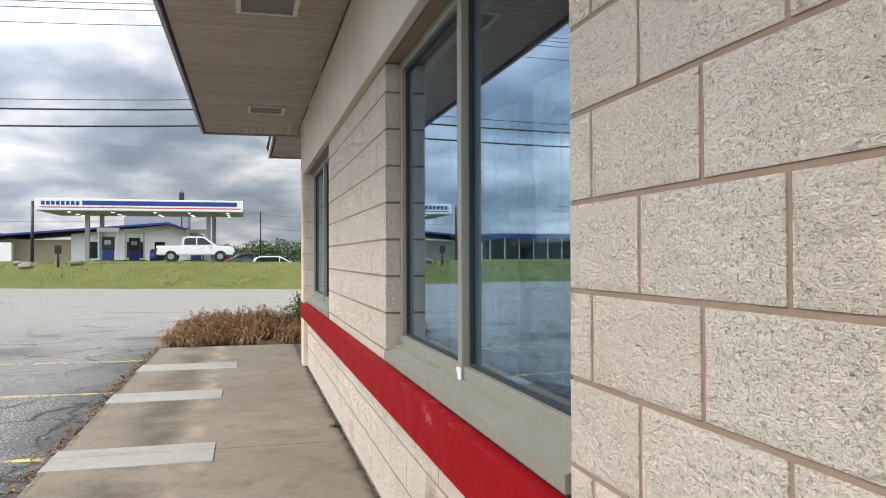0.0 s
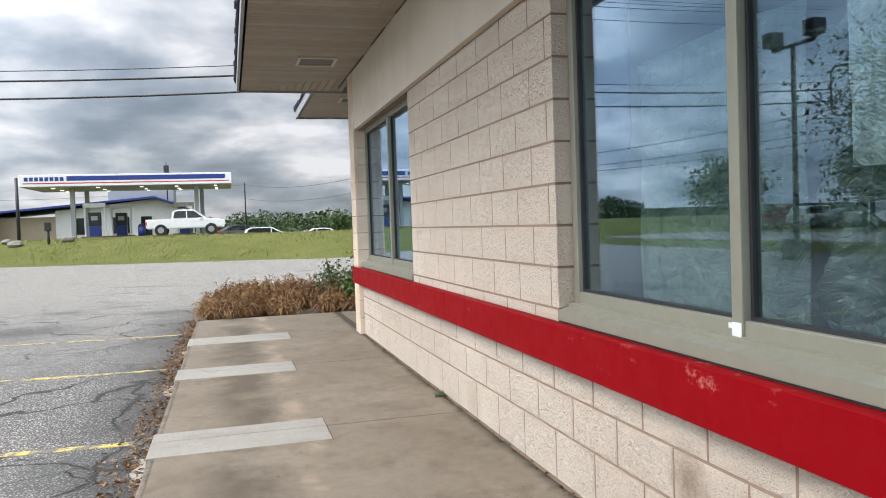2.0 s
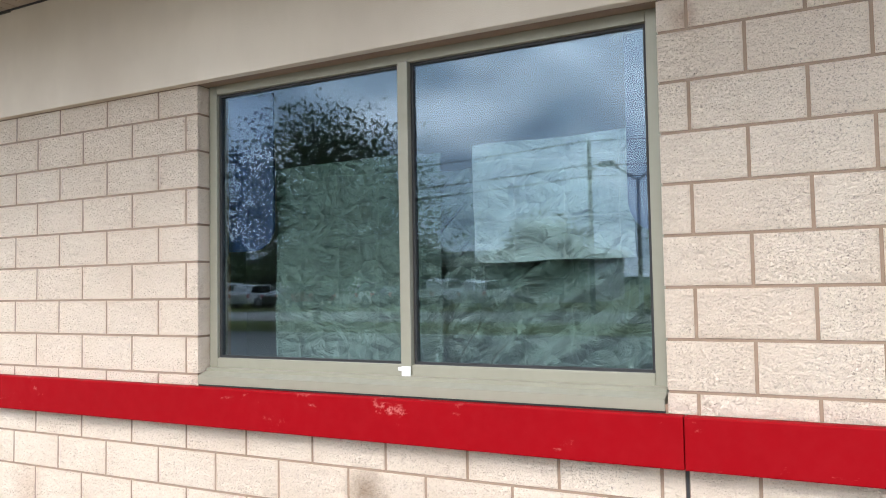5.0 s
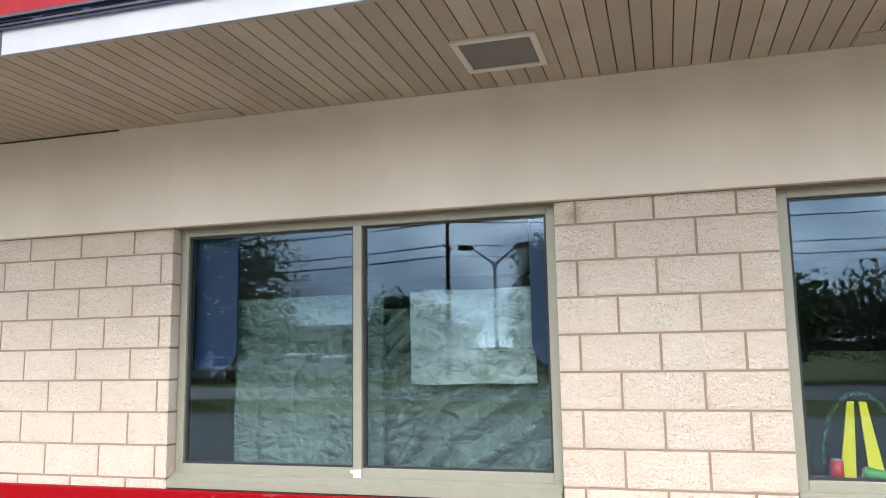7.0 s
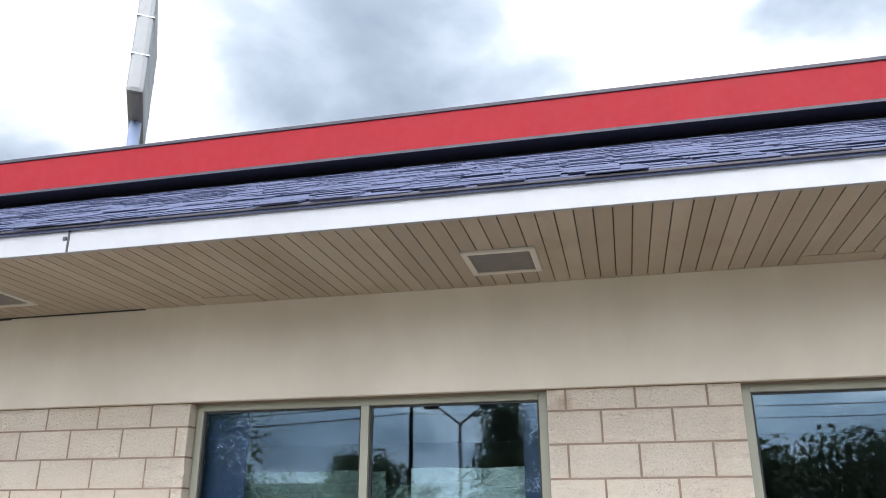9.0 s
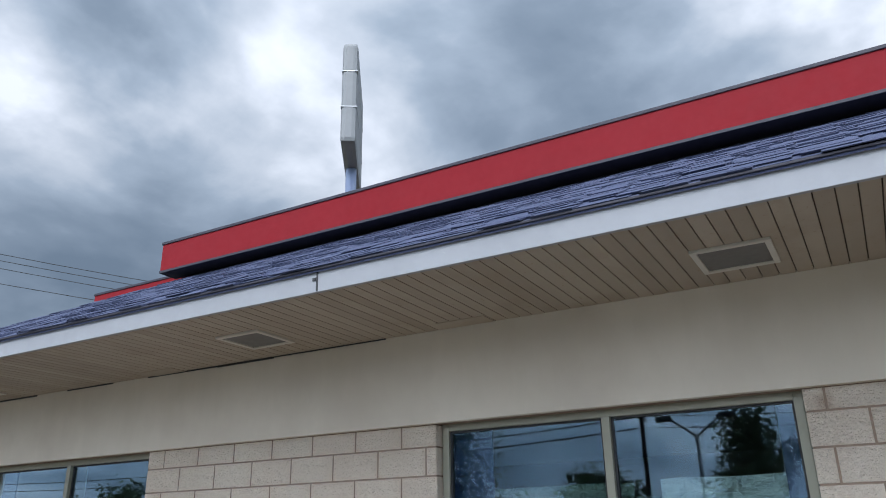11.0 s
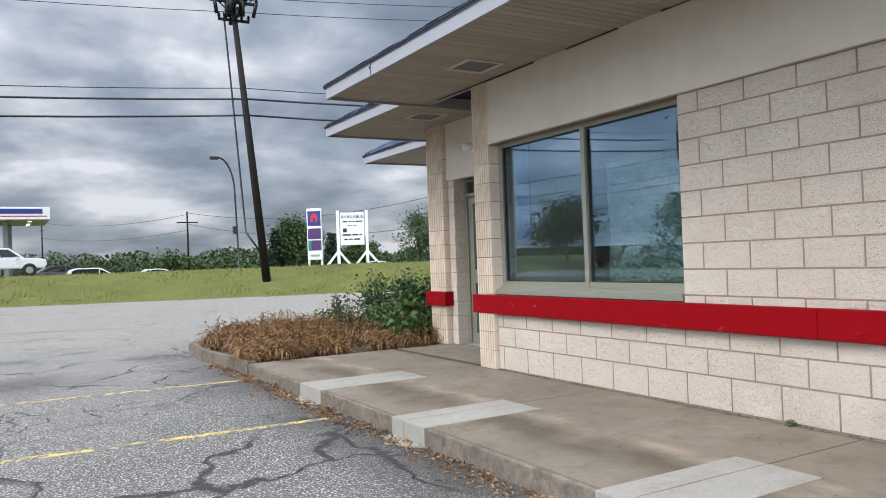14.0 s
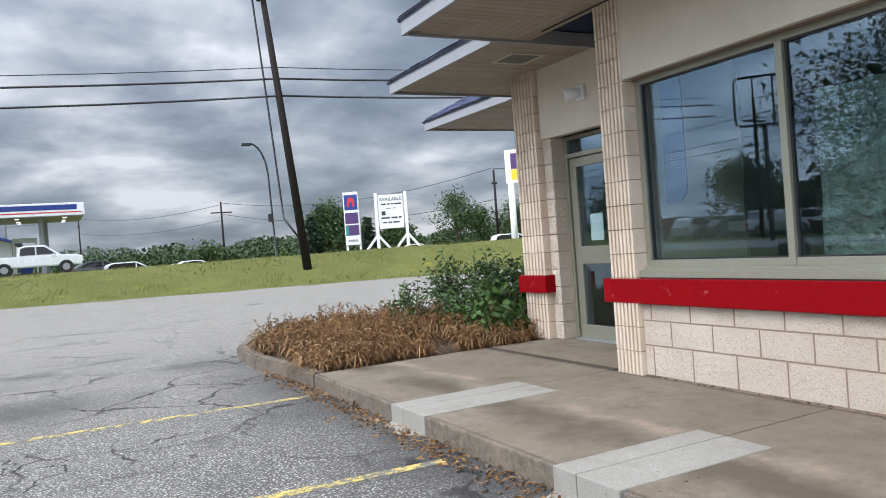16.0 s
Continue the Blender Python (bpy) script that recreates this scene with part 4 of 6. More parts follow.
def dry_plant(seed, height):
    """A clump of withered daylily: arching dry straps and seed stalks."""
    rnd = random.Random(seed)
    stems, straps = [], bmesh.new()
    for _ in range(11):
        a = rnd.uniform(0, math.tau)
        r0 = rnd.uniform(0, 0.15)
        p = Vector((r0 * math.cos(a), r0 * math.sin(a), 0))
        top = p + Vector((rnd.uniform(-0.12, 0.12), rnd.uniform(-0.12, 0.12), height * rnd.uniform(0.75, 1.2)))
        stems.append(bmesh.new())
        blade(stems[-1], p, top, 0.005)
        for _ in range(13):
            f = rnd.uniform(0.25, 1.0)
            leaf(straps, p.lerp(top, f), Vector((rnd.uniform(-1, 1), rnd.uniform(-1, 1), rnd.uniform(-0.5, 0.9))), rnd.uniform(0.04, 0.10), rnd.uniform(0.010, 0.024), rnd)
    for _ in range(64):
        a = rnd.uniform(0, math.tau)
        out = Vector((math.cos(a), math.sin(a), 0))
        p = out * rnd.uniform(0, 0.14)
        h, reach = height * rnd.uniform(0.25, 0.75), rnd.uniform(0.1, 0.34)
        mid, tip = p + out * reach * 0.5 + Vector((0, 0, h)), p + out * reach + Vector((0, 0, h * rnd.uniform(0.1, 0.7)))
        side = out.cross(Vector((0, 0, 1))) * rnd.uniform(0.004, 0.009)
        v = [straps.verts.new(q) for q in (p - side, p + side, mid + side, mid - side)]
        straps.faces.new(v)
        straps.faces.new((v[3], v[2], straps.verts.new(tip)))
    return stems, straps


def dry_thing(seed, height):
    t = thing("dry_perennial", 0, 0, 0, "withered brown perennial clump with dry straps in the bed", "plant", "dry plants in the bed")
    stems, straps = dry_plant(seed, height)
    for bm in stems:
        part("stalk", bm, LEAF_DRY, t)
    part("foliage", straps, LEAF_DRY, t)
    return t


rnd = random.Random(11)
kinds = [dry_thing(s, h) for s, h in ((1, 0.36), (2, 0.31), (3, 0.42), (4, 0.24))]
spots = []
while len(spots) < 100:
    x, y = rnd.uniform(-1.95, 0.75), rnd.uniform(13.6, 17.0)
    if x > -1.0 + (y - 13.5) * 0.25 and rnd.random() < 0.6 and y > 13.9:
        continue
    if -0.75 < x < -0.1 and 13.7 < y < 14.5:
        continue
    if y > 16.4 and x < -1.75:
        continue
    if all((x - a) ** 2 + (y - b) ** 2 > 0.022 for a, b in spots):
        spots.append((x, y))
for i, (x, y) in enumerate(spots):
    m = pose(x, y, -0.04, 0, 0, rnd.uniform(0, 360))
    if i < 4:
        kinds[i].matrix_basis = m
    else:
        low = y < 13.85 or x < -1.7
        copy_thing(kinds[3] if low else kinds[rnd.randrange(4)], m)


def shrub(name, x, y, size, height, seed, material, label, big=0.07, count=1500):
    """A loose shrub: many stems and single leaves round a few leaning branches."""
    t = thing(name, x, y, -0.04, label, "shrub", "", 0)
    r = random.Random(seed)
    leaf_bm = bmesh.new()
    tips = []
    for _ in range(26):
        a, q = r.uniform(0, math.tau), r.uniform(0.15, 1.0)
        tip = Vector((size * q * math.cos(a), size * q * math.sin(a), height * (1.08 - 0.5 * q * q) * r.uniform(0.75, 1.1)))
        base = Vector((tip.x * 0.15, tip.y * 0.15, 0))
        bm = bmesh.new()
        blade(bm, base, tip, 0.008)
        part("stem", bm, BARK, t)
        tips.append((base, tip))
    for _ in range(count):
        base, tip = tips[r.randrange(len(tips))]
        f = r.random() ** 0.6
        p = base.lerp(tip, f) + Vector((r.gauss(0, 0.09), r.gauss(0, 0.09), r.gauss(0, 0.07))) * (size / 0.7)
        p.z = max(p.z, 0.03)
        leaf(leaf_bm, p, Vector((r.uniform(-1, 1), r.uniform(-1, 1), r.uniform(-0.5, 0.8))), big * r.uniform(0.6, 1.4), big * 0.5 * r.uniform(0.7, 1.3), r)
    part("foliage", leaf_bm, material, t)
    return t


shrub("green_shrub", 1.25, 15.1, 0.75, 0.9, 21, LEAF, "dense dark green shrub beside the pilaster", 0.08, 2600)
shrub("green_shrub", 1.35, 16.5, 0.85, 0.95, 22, LEAF, "dark green spreading shrub in the bed", 0.08, 2200)
shrub("leafy_plant", 0.52, 13.98, 0.36, 0.62, 23, LEAF_LIGHT, "bright green broad-leaved plant at the pilaster foot", 0.13, 420)
shrub("leafy_plant", 0.55, 14.7, 0.5, 0.62, 24, LEAF_LIGHT, "bright green leafy weed among dry stalks", 0.08, 700)
shrub("leafy_plant", 0.85, 14.35, 0.45, 0.58, 27, LEAF_LIGHT, "bright green leafy plant before the dark shrubs", 0.09, 700)
shrub("leafy_plant", 0.30, 16.0, 0.45, 0.66, 25, LEAF_LIGHT, "tall sparse green weed among dry stalks", 0.07, 420)
shrub("leafy_plant", 2.0, 15.4, 0.6, 1.0, 26, LEAF, "dense green shrub behind the pilaster", 0.08, 1400)

# a weed at the wall's foot and litter along the kerb
shrub("weed", -0.03, 7.3, 0.06, 0.07, 31, LEAF_LIGHT, "small green weed in the joint at the wall's foot", 0.035, 40)
bm = bmesh.new()
r = random.Random(41)
for _ in range(2600):
    y = r.uniform(3.0, 15.0)
    x = KERB_X - 0.01 - abs(r.gauss(0, 0.10)) - (0.12 if y < 13 and r.random() < 0.2 else 0)
    leaf(bm, Vector((x, y, LOT + r.uniform(0.003, 0.02))), Vector((r.uniform(-1, 1), r.uniform(-1, 1), r.uniform(0, 0.4))), r.uniform(0.015, 0.07), r.uniform(0.008, 0.025), r)
litter = tagged(link_mesh("leaf_litter", bm, LEAF_DRY), "dry brown leaf litter along the kerb's foot", "leaf litter", kind="stuff")
bm = bmesh.new()
for _ in range(420):
    y = r.uniform(0.5, 11.0)
    p = Vector((-0.012 - abs(r.gauss(0, 0.012)), y, 0.002))
    leaf(bm, p, Vector((r.uniform(-1, 1), r.uniform(-1, 1), 0.2)), r.uniform(0.008, 0.03), 0.012, r)
tagged(link_mesh("joint_dirt", bm, SOIL), "dark crumbs of dirt along the wall's foot", "dirt", kind="stuff")

# ---- grass blades on the bank ----
bm = bmesh.new()
r = random.Random(51)
for _ in range(9000):
    x = r.uniform(-16, 26)
    s = 36.1 + abs(r.gauss(0, 6.0))
    y = (s - 0.387 * x) / 0.922
    z = rise(x, y)
    h = r.uniform(0.04, 0.12) * (1.0 + 1.4 * max(0.0, noise.noise((x * 0.5, y * 0.5, 7))))
    a = Vector((x, y, z - 0.02))
    bm.faces.new([bm.verts.new(p) for p in (a + Vector((-0.018, 0, 0)), a + Vector((0.018, 0.01, 0)), a + Vector((r.uniform(-0.1, 0.1), r.uniform(-0.1, 0.1), h)))])
tagged(link_mesh("grass_blades", bm, leaves("grass_blade", (0.17, 0.18, 0.05), (0.27, 0.26, 0.09))), "rough uncut grass on the bank", "grass", kind="stuff")


# ---- trees ----
def tree(x, y, z, height, spread, seed, material=None, conifer=False, count=5200, size=0.22, name="tree", label="full green deciduous tree on the grass"):
    t = thing(name, x, y, z, label, "tree")
    r = random.Random(seed)
    trunk, crown = bmesh.new(), bmesh.new()
    tube(trunk, (0, 0, -0.2), (r.uniform(-0.1, 0.1), 0, height * (0.95 if conifer else 0.5)), 0.022 * height, 0.006 * height, 7)
    tips = []
    n = 60 if conifer else 34
    for k in range(n):
        a = r.uniform(0, math.tau)
        if conifer:
            f = 0.08 + 0.9 * k / n
            reach = spread * (1.02 - f) * r.uniform(0.75, 1.1)
            root, tip = Vector((0, 0, height * f)), Vector((reach * math.cos(a), reach * math.sin(a), height * f - reach * 0.25))
        else:
            f = r.uniform(0.2, 1.0)
            reach = spread * math.sqrt(max(0.05, 1 - (2 * f - 0.95) ** 2)) * r.uniform(0.55, 1.1)
            root = Vector((0, 0, height * (0.18 + 0.35 * f)))
            tip = Vector((reach * math.cos(a), reach * math.sin(a), height * (0.22 + 0.76 * f)))
        tube(trunk, root, tip, 0.006 * height, 0.002 * height, 4)
        tips.append((root, tip))
    for _ in range(count):
        root, tip = tips[r.randrange(n)]
        f = 1 - abs(r.gauss(0, 0.28))
        puff = 0.10 * spread if conifer else 0.22 * spread
        p = root.lerp(tip, f) + Vector((r.gauss(0, puff), r.gauss(0, puff), r.gauss(0, puff * 0.8)))
        if p.z < height * 0.08:
            continue
        leaf(crown, p, Vector((r.uniform(-1, 1), r.uniform(-1, 1), r.uniform(-0.6, 0.6))), size * r.uniform(0.6, 1.5), size * r.uniform(0.5, 0.9), r)
    part("trunk", trunk, BARK, t)
    part("crown", crown, material or (LEAF_DARK if conifer else LEAF), t)
    return t


def far_tree(x, y, height, spread, seed, conifer=False, **more):
    return tree(x, y, rise(x, y), height, spread, seed, conifer=conifer, **more)


# north side, behind the signs
SPRUCE = "dark green spruce on the far grass"
far_tree(18.3, 76, 4.8, 1.9, 61, True, count=2200, size=0.3, label=SPRUCE)
far_tree(20.6, 78, 6.4, 2.0, 62, count=2600, size=0.3)
far_tree(22.4, 80, 6.0, 2.2, 63, count=2200, size=0.3)
far_tree(26.5, 82, 4.6, 1.6, 64, True, count=1800, size=0.3, label=SPRUCE)
far_tree(29.5, 82, 4.2, 1.9, 65, count=1800, size=0.3)
far_tree(31.5, 84, 3.6, 1.8, 66, count=1500, size=0.3)
far_tree(36.5, 80.5, 6.9, 2.6, 67, count=2600, size=0.26, label="light airy green tree beyond the road")
far_tree(39.5, 81, 5.2, 2.4, 68, count=2000, size=0.3)
far_tree(44.0, 80, 5.8, 2.5, 69, count=2000, size=0.3)
far_tree(48.0, 78, 5.6, 2.6, 70, count=1800, size=0.3)
far_tree(10.1, 84.7, 3.2, 1.6, 71, count=1500, size=0.26, label="small rounded green tree on the far grass")
far_tree(13.9, 70, 1.7, 0.8, 72, count=700, size=0.2, material=LEAF_LIGHT, name="roadside_shrub", label="pale green roadside shrub in the tall grass")

# woods on the horizon: stuff
bm = bmesh.new()
r = random.Random(81)
for _ in range(80000):
    a = r.uniform(-0.52, 0.9)
    d = r.uniform(170, 330)
    x, y = d * math.sin(a), d * math.cos(a)
    top = (2.5 + 3.2 * noise.noise((a * 9, 0.3, d * 0.01)) + 2.4 * noise.noise((a * 34, 2.3, d * 0.02))) * d / 170
    z = -0.5 + r.random() ** 0.6 * max(top, 1.0)
    leaf(bm, Vector((x, y, z)), Vector((r.uniform(-1, 1), r.uniform(-1, 1), r.uniform(-0.3, 0.8))), r.uniform(0.5, 1.2), r.uniform(0.5, 1.0), r)
tagged(link_mesh("far_woods", bm, LEAF_FAR), "hazy green woods along the horizon", "woods", kind="stuff")
bm = bmesh.new()
prev = None
for k in range(181):
    a = math.tau * k / 180
    d = 420
    h = 4.5 + 3 * noise.noise((math.cos(a) * 3, math.sin(a) * 3, 5))
    pair = [bm.verts.new((d * math.sin(a), d * math.cos(a), z)) for z in (-1.5, h)]
    if prev:
        bm.faces.new((prev[0], pair[0], pair[1], prev[1]))
    prev = pair
structure("backdrop_hills", bm, LEAF_FAR, "low wooded hills on the horizon", "backdrop")


# ---- poles, wires, lamps ----
def sweep(bm, pts, r, n=5):
    """One round bar through many points."""
    rings = []
    for i, p in enumerate(pts):
        d = (pts[min(i + 1, len(pts) - 1)] - pts[max(i - 1, 0)]).normalized()
        side = d.cross(Vector((0, 0, 1)))
        side = side.normalized() if side.length > 0.05 else Vector((1, 0, 0))
        u = d.cross(side).normalized()
        rings.append([bm.verts.new(p + (side * math.cos(k * math.tau / n) + u * math.sin(k * math.tau / n)) * r) for k in range(n)])
    for one, two in zip(rings, rings[1:]):
        for k in range(n):
            bm.faces.new((one[k], one[(k + 1) % n], two[(k + 1) % n], two[k])).smooth = True
    bm.faces.new(rings[0])
    bm.faces.new(rings[-1][::-1])


def wire(bm, a, b, sag, r=0.02, n=12):
    sweep(bm, [Vector(a).lerp(Vector(b), k / n) - Vector((0, 0, sag * 4 * (k / n) * (1 - k / n))) for k in range(n + 1)], r)


PX, PY = 6.45, 40.2
PZ = rise(PX, PY)
TIP = Vector((5.23, 40.47, 14.5))
pole = thing("utility_pole", PX, PY, PZ, "dark leaning wooden utility pole crowded with insulators", "utility pole")
BASE = Vector((PX, PY, PZ))


def on_pole(f):
    return (TIP - BASE) * f


bm = bmesh.new()
tube(bm, (0, 0, -0.3), on_pole(1.0), 0.21, 0.12, 12)
part("shaft", bm, POLE, pole)
for k, (f, half, dx) in enumerate(((0.985, 1.15, 0.25), (0.955, 1.15, -0.2), (0.90, 0.75, 0.15))):
    c = on_pole(f)
    bm = slab(c.x - half, c.x + half, c.y + dx - 0.06, c.y + dx + 0.06, c.z - 0.06, c.z + 0.06, 0.01)
    arm = part("crossarm", bm, POLE, pole)
    for q in (-0.95, -0.5, 0.5, 0.95):
        bm = bmesh.new()
        for s, rad in ((0.0, 0.07), (0.09, 0.09), (0.18, 0.07)):
            tube(bm, (c.x + q * half, c.y + dx, c.z + 0.06 + s), (c.x + q * half, c.y + dx, c.z + 0.13 + s), rad, rad * 0.7, 8)
        part("insulator", bm, FITTING, arm)
for k in range(3):
    c = on_pole(0.93)
    a = k * 2.1
    bm = bmesh.new()
    tube(bm, (c.x + 0.4 * math.cos(a), c.y + 0.4 * math.sin(a), c.z - 0.2), (c.x + 0.4 * math.cos(a), c.y + 0.4 * math.sin(a), c.z + 0.55), 0.14, 0.14, 10)
    part("cutout", bm, FITTING, pole)
for f, half in ((0.97, 0.8), (0.925, 0.7)):
    c = on_pole(f)
    arm = part("crossarm", slab(c.x - 0.06, c.x + 0.06, c.y - half, c.y + half, c.z - 0.06, c.z + 0.06, 0.01), POLE, pole)
    for q in (-0.9, -0.4, 0.4, 0.9):
        bm = bmesh.new()
        tube(bm, (c.x, c.y + q * half, c.z - 0.42), (c.x, c.y + q * half, c.z - 0.06), 0.10, 0.07, 8)
        part("insulator", bm, FITTING, arm)
for q in (-0.85, -0.3, 0.35, 0.9):
    c = on_pole(0.935)
    bm = bmesh.new()
    tube(bm, (c.x + q, c.y - 0.2, c.z - 0.35), (c.x + q * 1.15, c.y - 0.3, c.z + 0.35), 0.09, 0.09, 8)
    part("fuse_holder", bm, FITTING, pole)
c = on_pole(0.965)
for k in range(9):
    a = k * 0.7
    o = Vector((1.3 * math.cos(a), 0.4 * math.sin(a), 0.35))
    pts = [c + o * math.sin(math.pi * j / 8) + Vector((0.3 * math.cos(a), 0, 0.75 * math.sin(math.pi * j / 8) - 0.5 * (j / 8))) for j in range(9)]
    bm = bmesh.new()
    sweep(bm, pts, 0.026)
    part("jumper_loop", bm, BLACK, pole)
bm = bmesh.new()
wire(bm, on_pole(0.92) + Vector((-0.5, 0, 0)), on_pole(0.17) + Vector((-0.75, 0, 0)), -0.15, 0.045)
tube(bm, on_pole(0.17) + Vector((-0.75, 0, 0)), on_pole(0.10) + Vector((-0.15, 0, 0)), 0.05, 0.05, 6)
part("riser_cable", bm, BLACK, pole)

lines = thing("overhead_cables", PX, PY, PZ, "thick and thin black overhead cables strung past the pole", "cable")
west, east = Vector((-38.2, 44.8, 0)), Vector((40, 28.2, 0))
for f, r0, sag in ((0.665, 0.022, 0.75), (0.628, 0.05, 0.7), (0.572, 0.05, 0.75)):
    p = on_pole(f)
    for end in (west, east):
        bm = bmesh.new()
        wire(bm, p, Vector((end.x - PX, end.y - PY, p.z + 0.2)), sag, r0)
        part("cable", bm, BLACK, lines)
for f, dx in ((1.0, -0.9), (0.985, 0.0), (0.965, 0.9), (0.91, 0.4)):
    p = on_pole(f) + Vector((dx, 0, 0.25))
    for end in (west, Vector((40, 25.0, 0))):
        bm = bmesh.new()
        wire(bm, p, Vector((end.x - PX + dx, end.y - PY, p.z + 0.3)), 0.7, 0.018)
        part("cable", bm, BLACK, lines)


def street_lamp(x, y, z, height, reach, label, turn=0.0):
    t = thing("street_lamp", x, y, z, label, "street lamp", "", turn)
    pts = [Vector((0, 0, -0.2)), Vector((-0.01 * height, 0, height * 0.36)), Vector((-0.02 * height, 0, height * 0.72))]
    for k in range(1, 11):
        a = k / 10 * math.pi / 2
        pts.append(Vector((-0.02 * height - reach * (1 - math.cos(a)), 0, height * 0.72 + height * 0.27 * math.sin(a))))
    last = pts[-1]
    bm = bmesh.new()
    sweep(bm, pts, 0.07, 8)
    part("mast", bm, STEEL_DARK, t)
    part("head", slab(last.x - 0.6, last.x + 0.05, -0.17, 0.17, last.z - 0.16, last.z + 0.06, 0.05), STEEL_DARK, t)
    part("control_box", slab(-0.42, -0.10, -0.16, 0.16, height * 0.40, height * 0.46, 0.02), STEEL_DARK, t)
    return t


street_lamp(11.0, 61.9, rise(11, 61.9), 9.8, 1.2, "dark curved street lamp with a box on its mast")


def plain_pole(x, y, height, arm, label):
    t = thing("utility_pole", x, y, rise(x, y), label, "utility pole")
    bm = bmesh.new()
    tube(bm, (0, 0, -0.2), (0, 0, height), 0.15, 0.1, 8)
    part("shaft", bm, POLE, t)
    part("crossarm", slab(-arm, arm, -0.07, 0.07, height * 0.83, height * 0.83 + 0.14, 0.01), POLE, t)
    return t


plain_pole(15.9, 104, 8.6, 1.3, "distant wooden utility pole with a crossarm")
plain_pole(35.2, 69.7, 8.1, 0.3, "wooden utility pole beyond the shrubs")
plain_pole(1.8, 160, 11.0, 0.25, "thin distant pole behind the parked cars")
far_lines = thing("distant_cables", 15.9, 104, 0, "thin sagging cables between the distant poles", "cable")
for p, q, sag in (((15.9, 104, 8.2), (35.2, 69.7, 8.1), 1.6), ((15.9, 104, 6.8), (35.2, 69.7, 5.0), 1.5), ((35.2, 69.7, 8.0), (75, 50, 8.6), 1.2),
                  ((1.8, 160, 10.4), (15.9, 104, 8.0), 1.0), ((1.8, 160, 7.6), (15.9, 104, 6.0), 0.9), ((1.8, 160, 10.4), (-90, 200, 12.0), 2.0)):
    bm = bmesh.new()
    wire(bm, Vector(p) - Vector((15.9, 104, 0)), Vector(q) - Vector((15.9, 104, 0)), sag, 0.03)
    part("cable", bm, BLACK, far_lines)


# ---- roadside signs ----
def text(name, words, size, material, parent, m, label=""):
    c = bpy.data.curves.new(name, "FONT")
    c.body, c.size, c.extrude, c.align_x, c.align_y = words, size, 0.006, "CENTER", "CENTER"
    tmp = bpy.data.objects.new(name, c)
    scene.collection.objects.link(tmp)
    me = bpy.data.meshes.new_from_object(tmp.evaluated_get(bpy.context.evaluated_depsgraph_get()))
    bpy.data.objects.remove(tmp)
    me.materials.clear()
    me.materials.append(material)
    ob = new(name, me)
    ob.parent, ob.matrix_basis = parent, m
    return tagged(ob, label)


SX, SY = 15.9, 51.6
s = thing("real_estate_sign", SX, SY, rise(SX, SY), "white available sign board on two braced white posts", "sign", turn=-24)
part("board", slab(-0.80, 0.80, -0.04, 0.04, 1.55, 3.75, 0.01), SIGNWHITE, s)
for q in (-0.95, 0.98):
    part("post", slab(q - 0.1, q + 0.1, -0.09, 0.09, -0.2, 3.9, 0.015), SIGNWHITE, s)
    for d in (-1, 1):
        bm = bmesh.new()
        prism(bm, [(q + d * 0.08, 0.95), (q + d * 0.08, 1.2), (q + d * 0.85, 0.25), (q + d * 0.85, 0.0)], "y", -0.06, 0.06)
        part("brace", bm, SIGNWHITE, s)
FACE = lambda x, z: pose(x, -0.048, z, 90, 0, 0)
text("lettering", "AVAILABLE", 0.30, BLACK, s, FACE(0, 3.45))
for z, words, h in ((3.14, ((-0.62, -0.30), (-0.22, -0.06), (0.02, 0.16), (0.24, 0.68)), 0.09), (2.86, ((-0.30, 0.02), (0.08, 0.32)), 0.04),
                    (2.24, ((-0.66, -0.10), (0.0, 0.40), (0.48, 0.66)), 0.10), (1.94, ((-0.55, -0.30), (-0.22, 0.02), (0.10, 0.52)), 0.09)):
    for lo, hi in words:
        part("bar", slab(lo, hi, -0.05, -0.041, z - h / 2, z + h / 2), STEEL_DARK, s)
part("emblem", slab(-0.62, -0.36, -0.05, -0.041, 2.42, 2.68, 0.002), STEEL_DARK, s)

GX, GY = 15.75, 58.3
g = thing("fuel_price_sign", GX, GY, rise(GX, GY), "tall white fuel sign with blue emblem and violet price panels", "sign", turn=-30)
part("cabinet", slab(-0.55, 0.55, -0.18, 0.18, 1.5, 5.35, 0.02), SIGNWHITE, g)
for q in (-0.48, 0.48):
    part("post", slab(q - 0.07, q + 0.07, -0.1, 0.1, -0.2, 1.5, 0.01), SIGNWHITE, g)
part("emblem_panel", slab(-0.48, 0.48, -0.20, -0.185, 4.05, 5.15, 0.004), BLUE, g)
bm = bmesh.new()
prism(bm, [(-0.26, 4.3), (-0.26, 4.75), (-0.13, 4.95), (0.13, 4.95), (0.26, 4.75), (0.26, 4.3), (0.1, 4.3), (0.1, 4.6), (-0.1, 4.6), (-0.1, 4.3)], "y", -0.22, -0.203)
part("emblem", bm, SIGNRED, g)
part("price_panel", slab(-0.48, 0.48, -0.20, -0.185, 3.05, 3.85, 0.004), PURPLE, g)
part("price_panel", slab(-0.48, 0.48, -0.20, -0.185, 2.2, 2.95, 0.004), PURPLE, g)
part("price_strip", slab(-0.48, -0.25, -0.215, -0.202, 2.25, 2.9, 0.002), SIGNGREEN, g)
part("bar", slab(-0.35, 0.35, -0.20, -0.185, 1.75, 1.9), GALV, g)

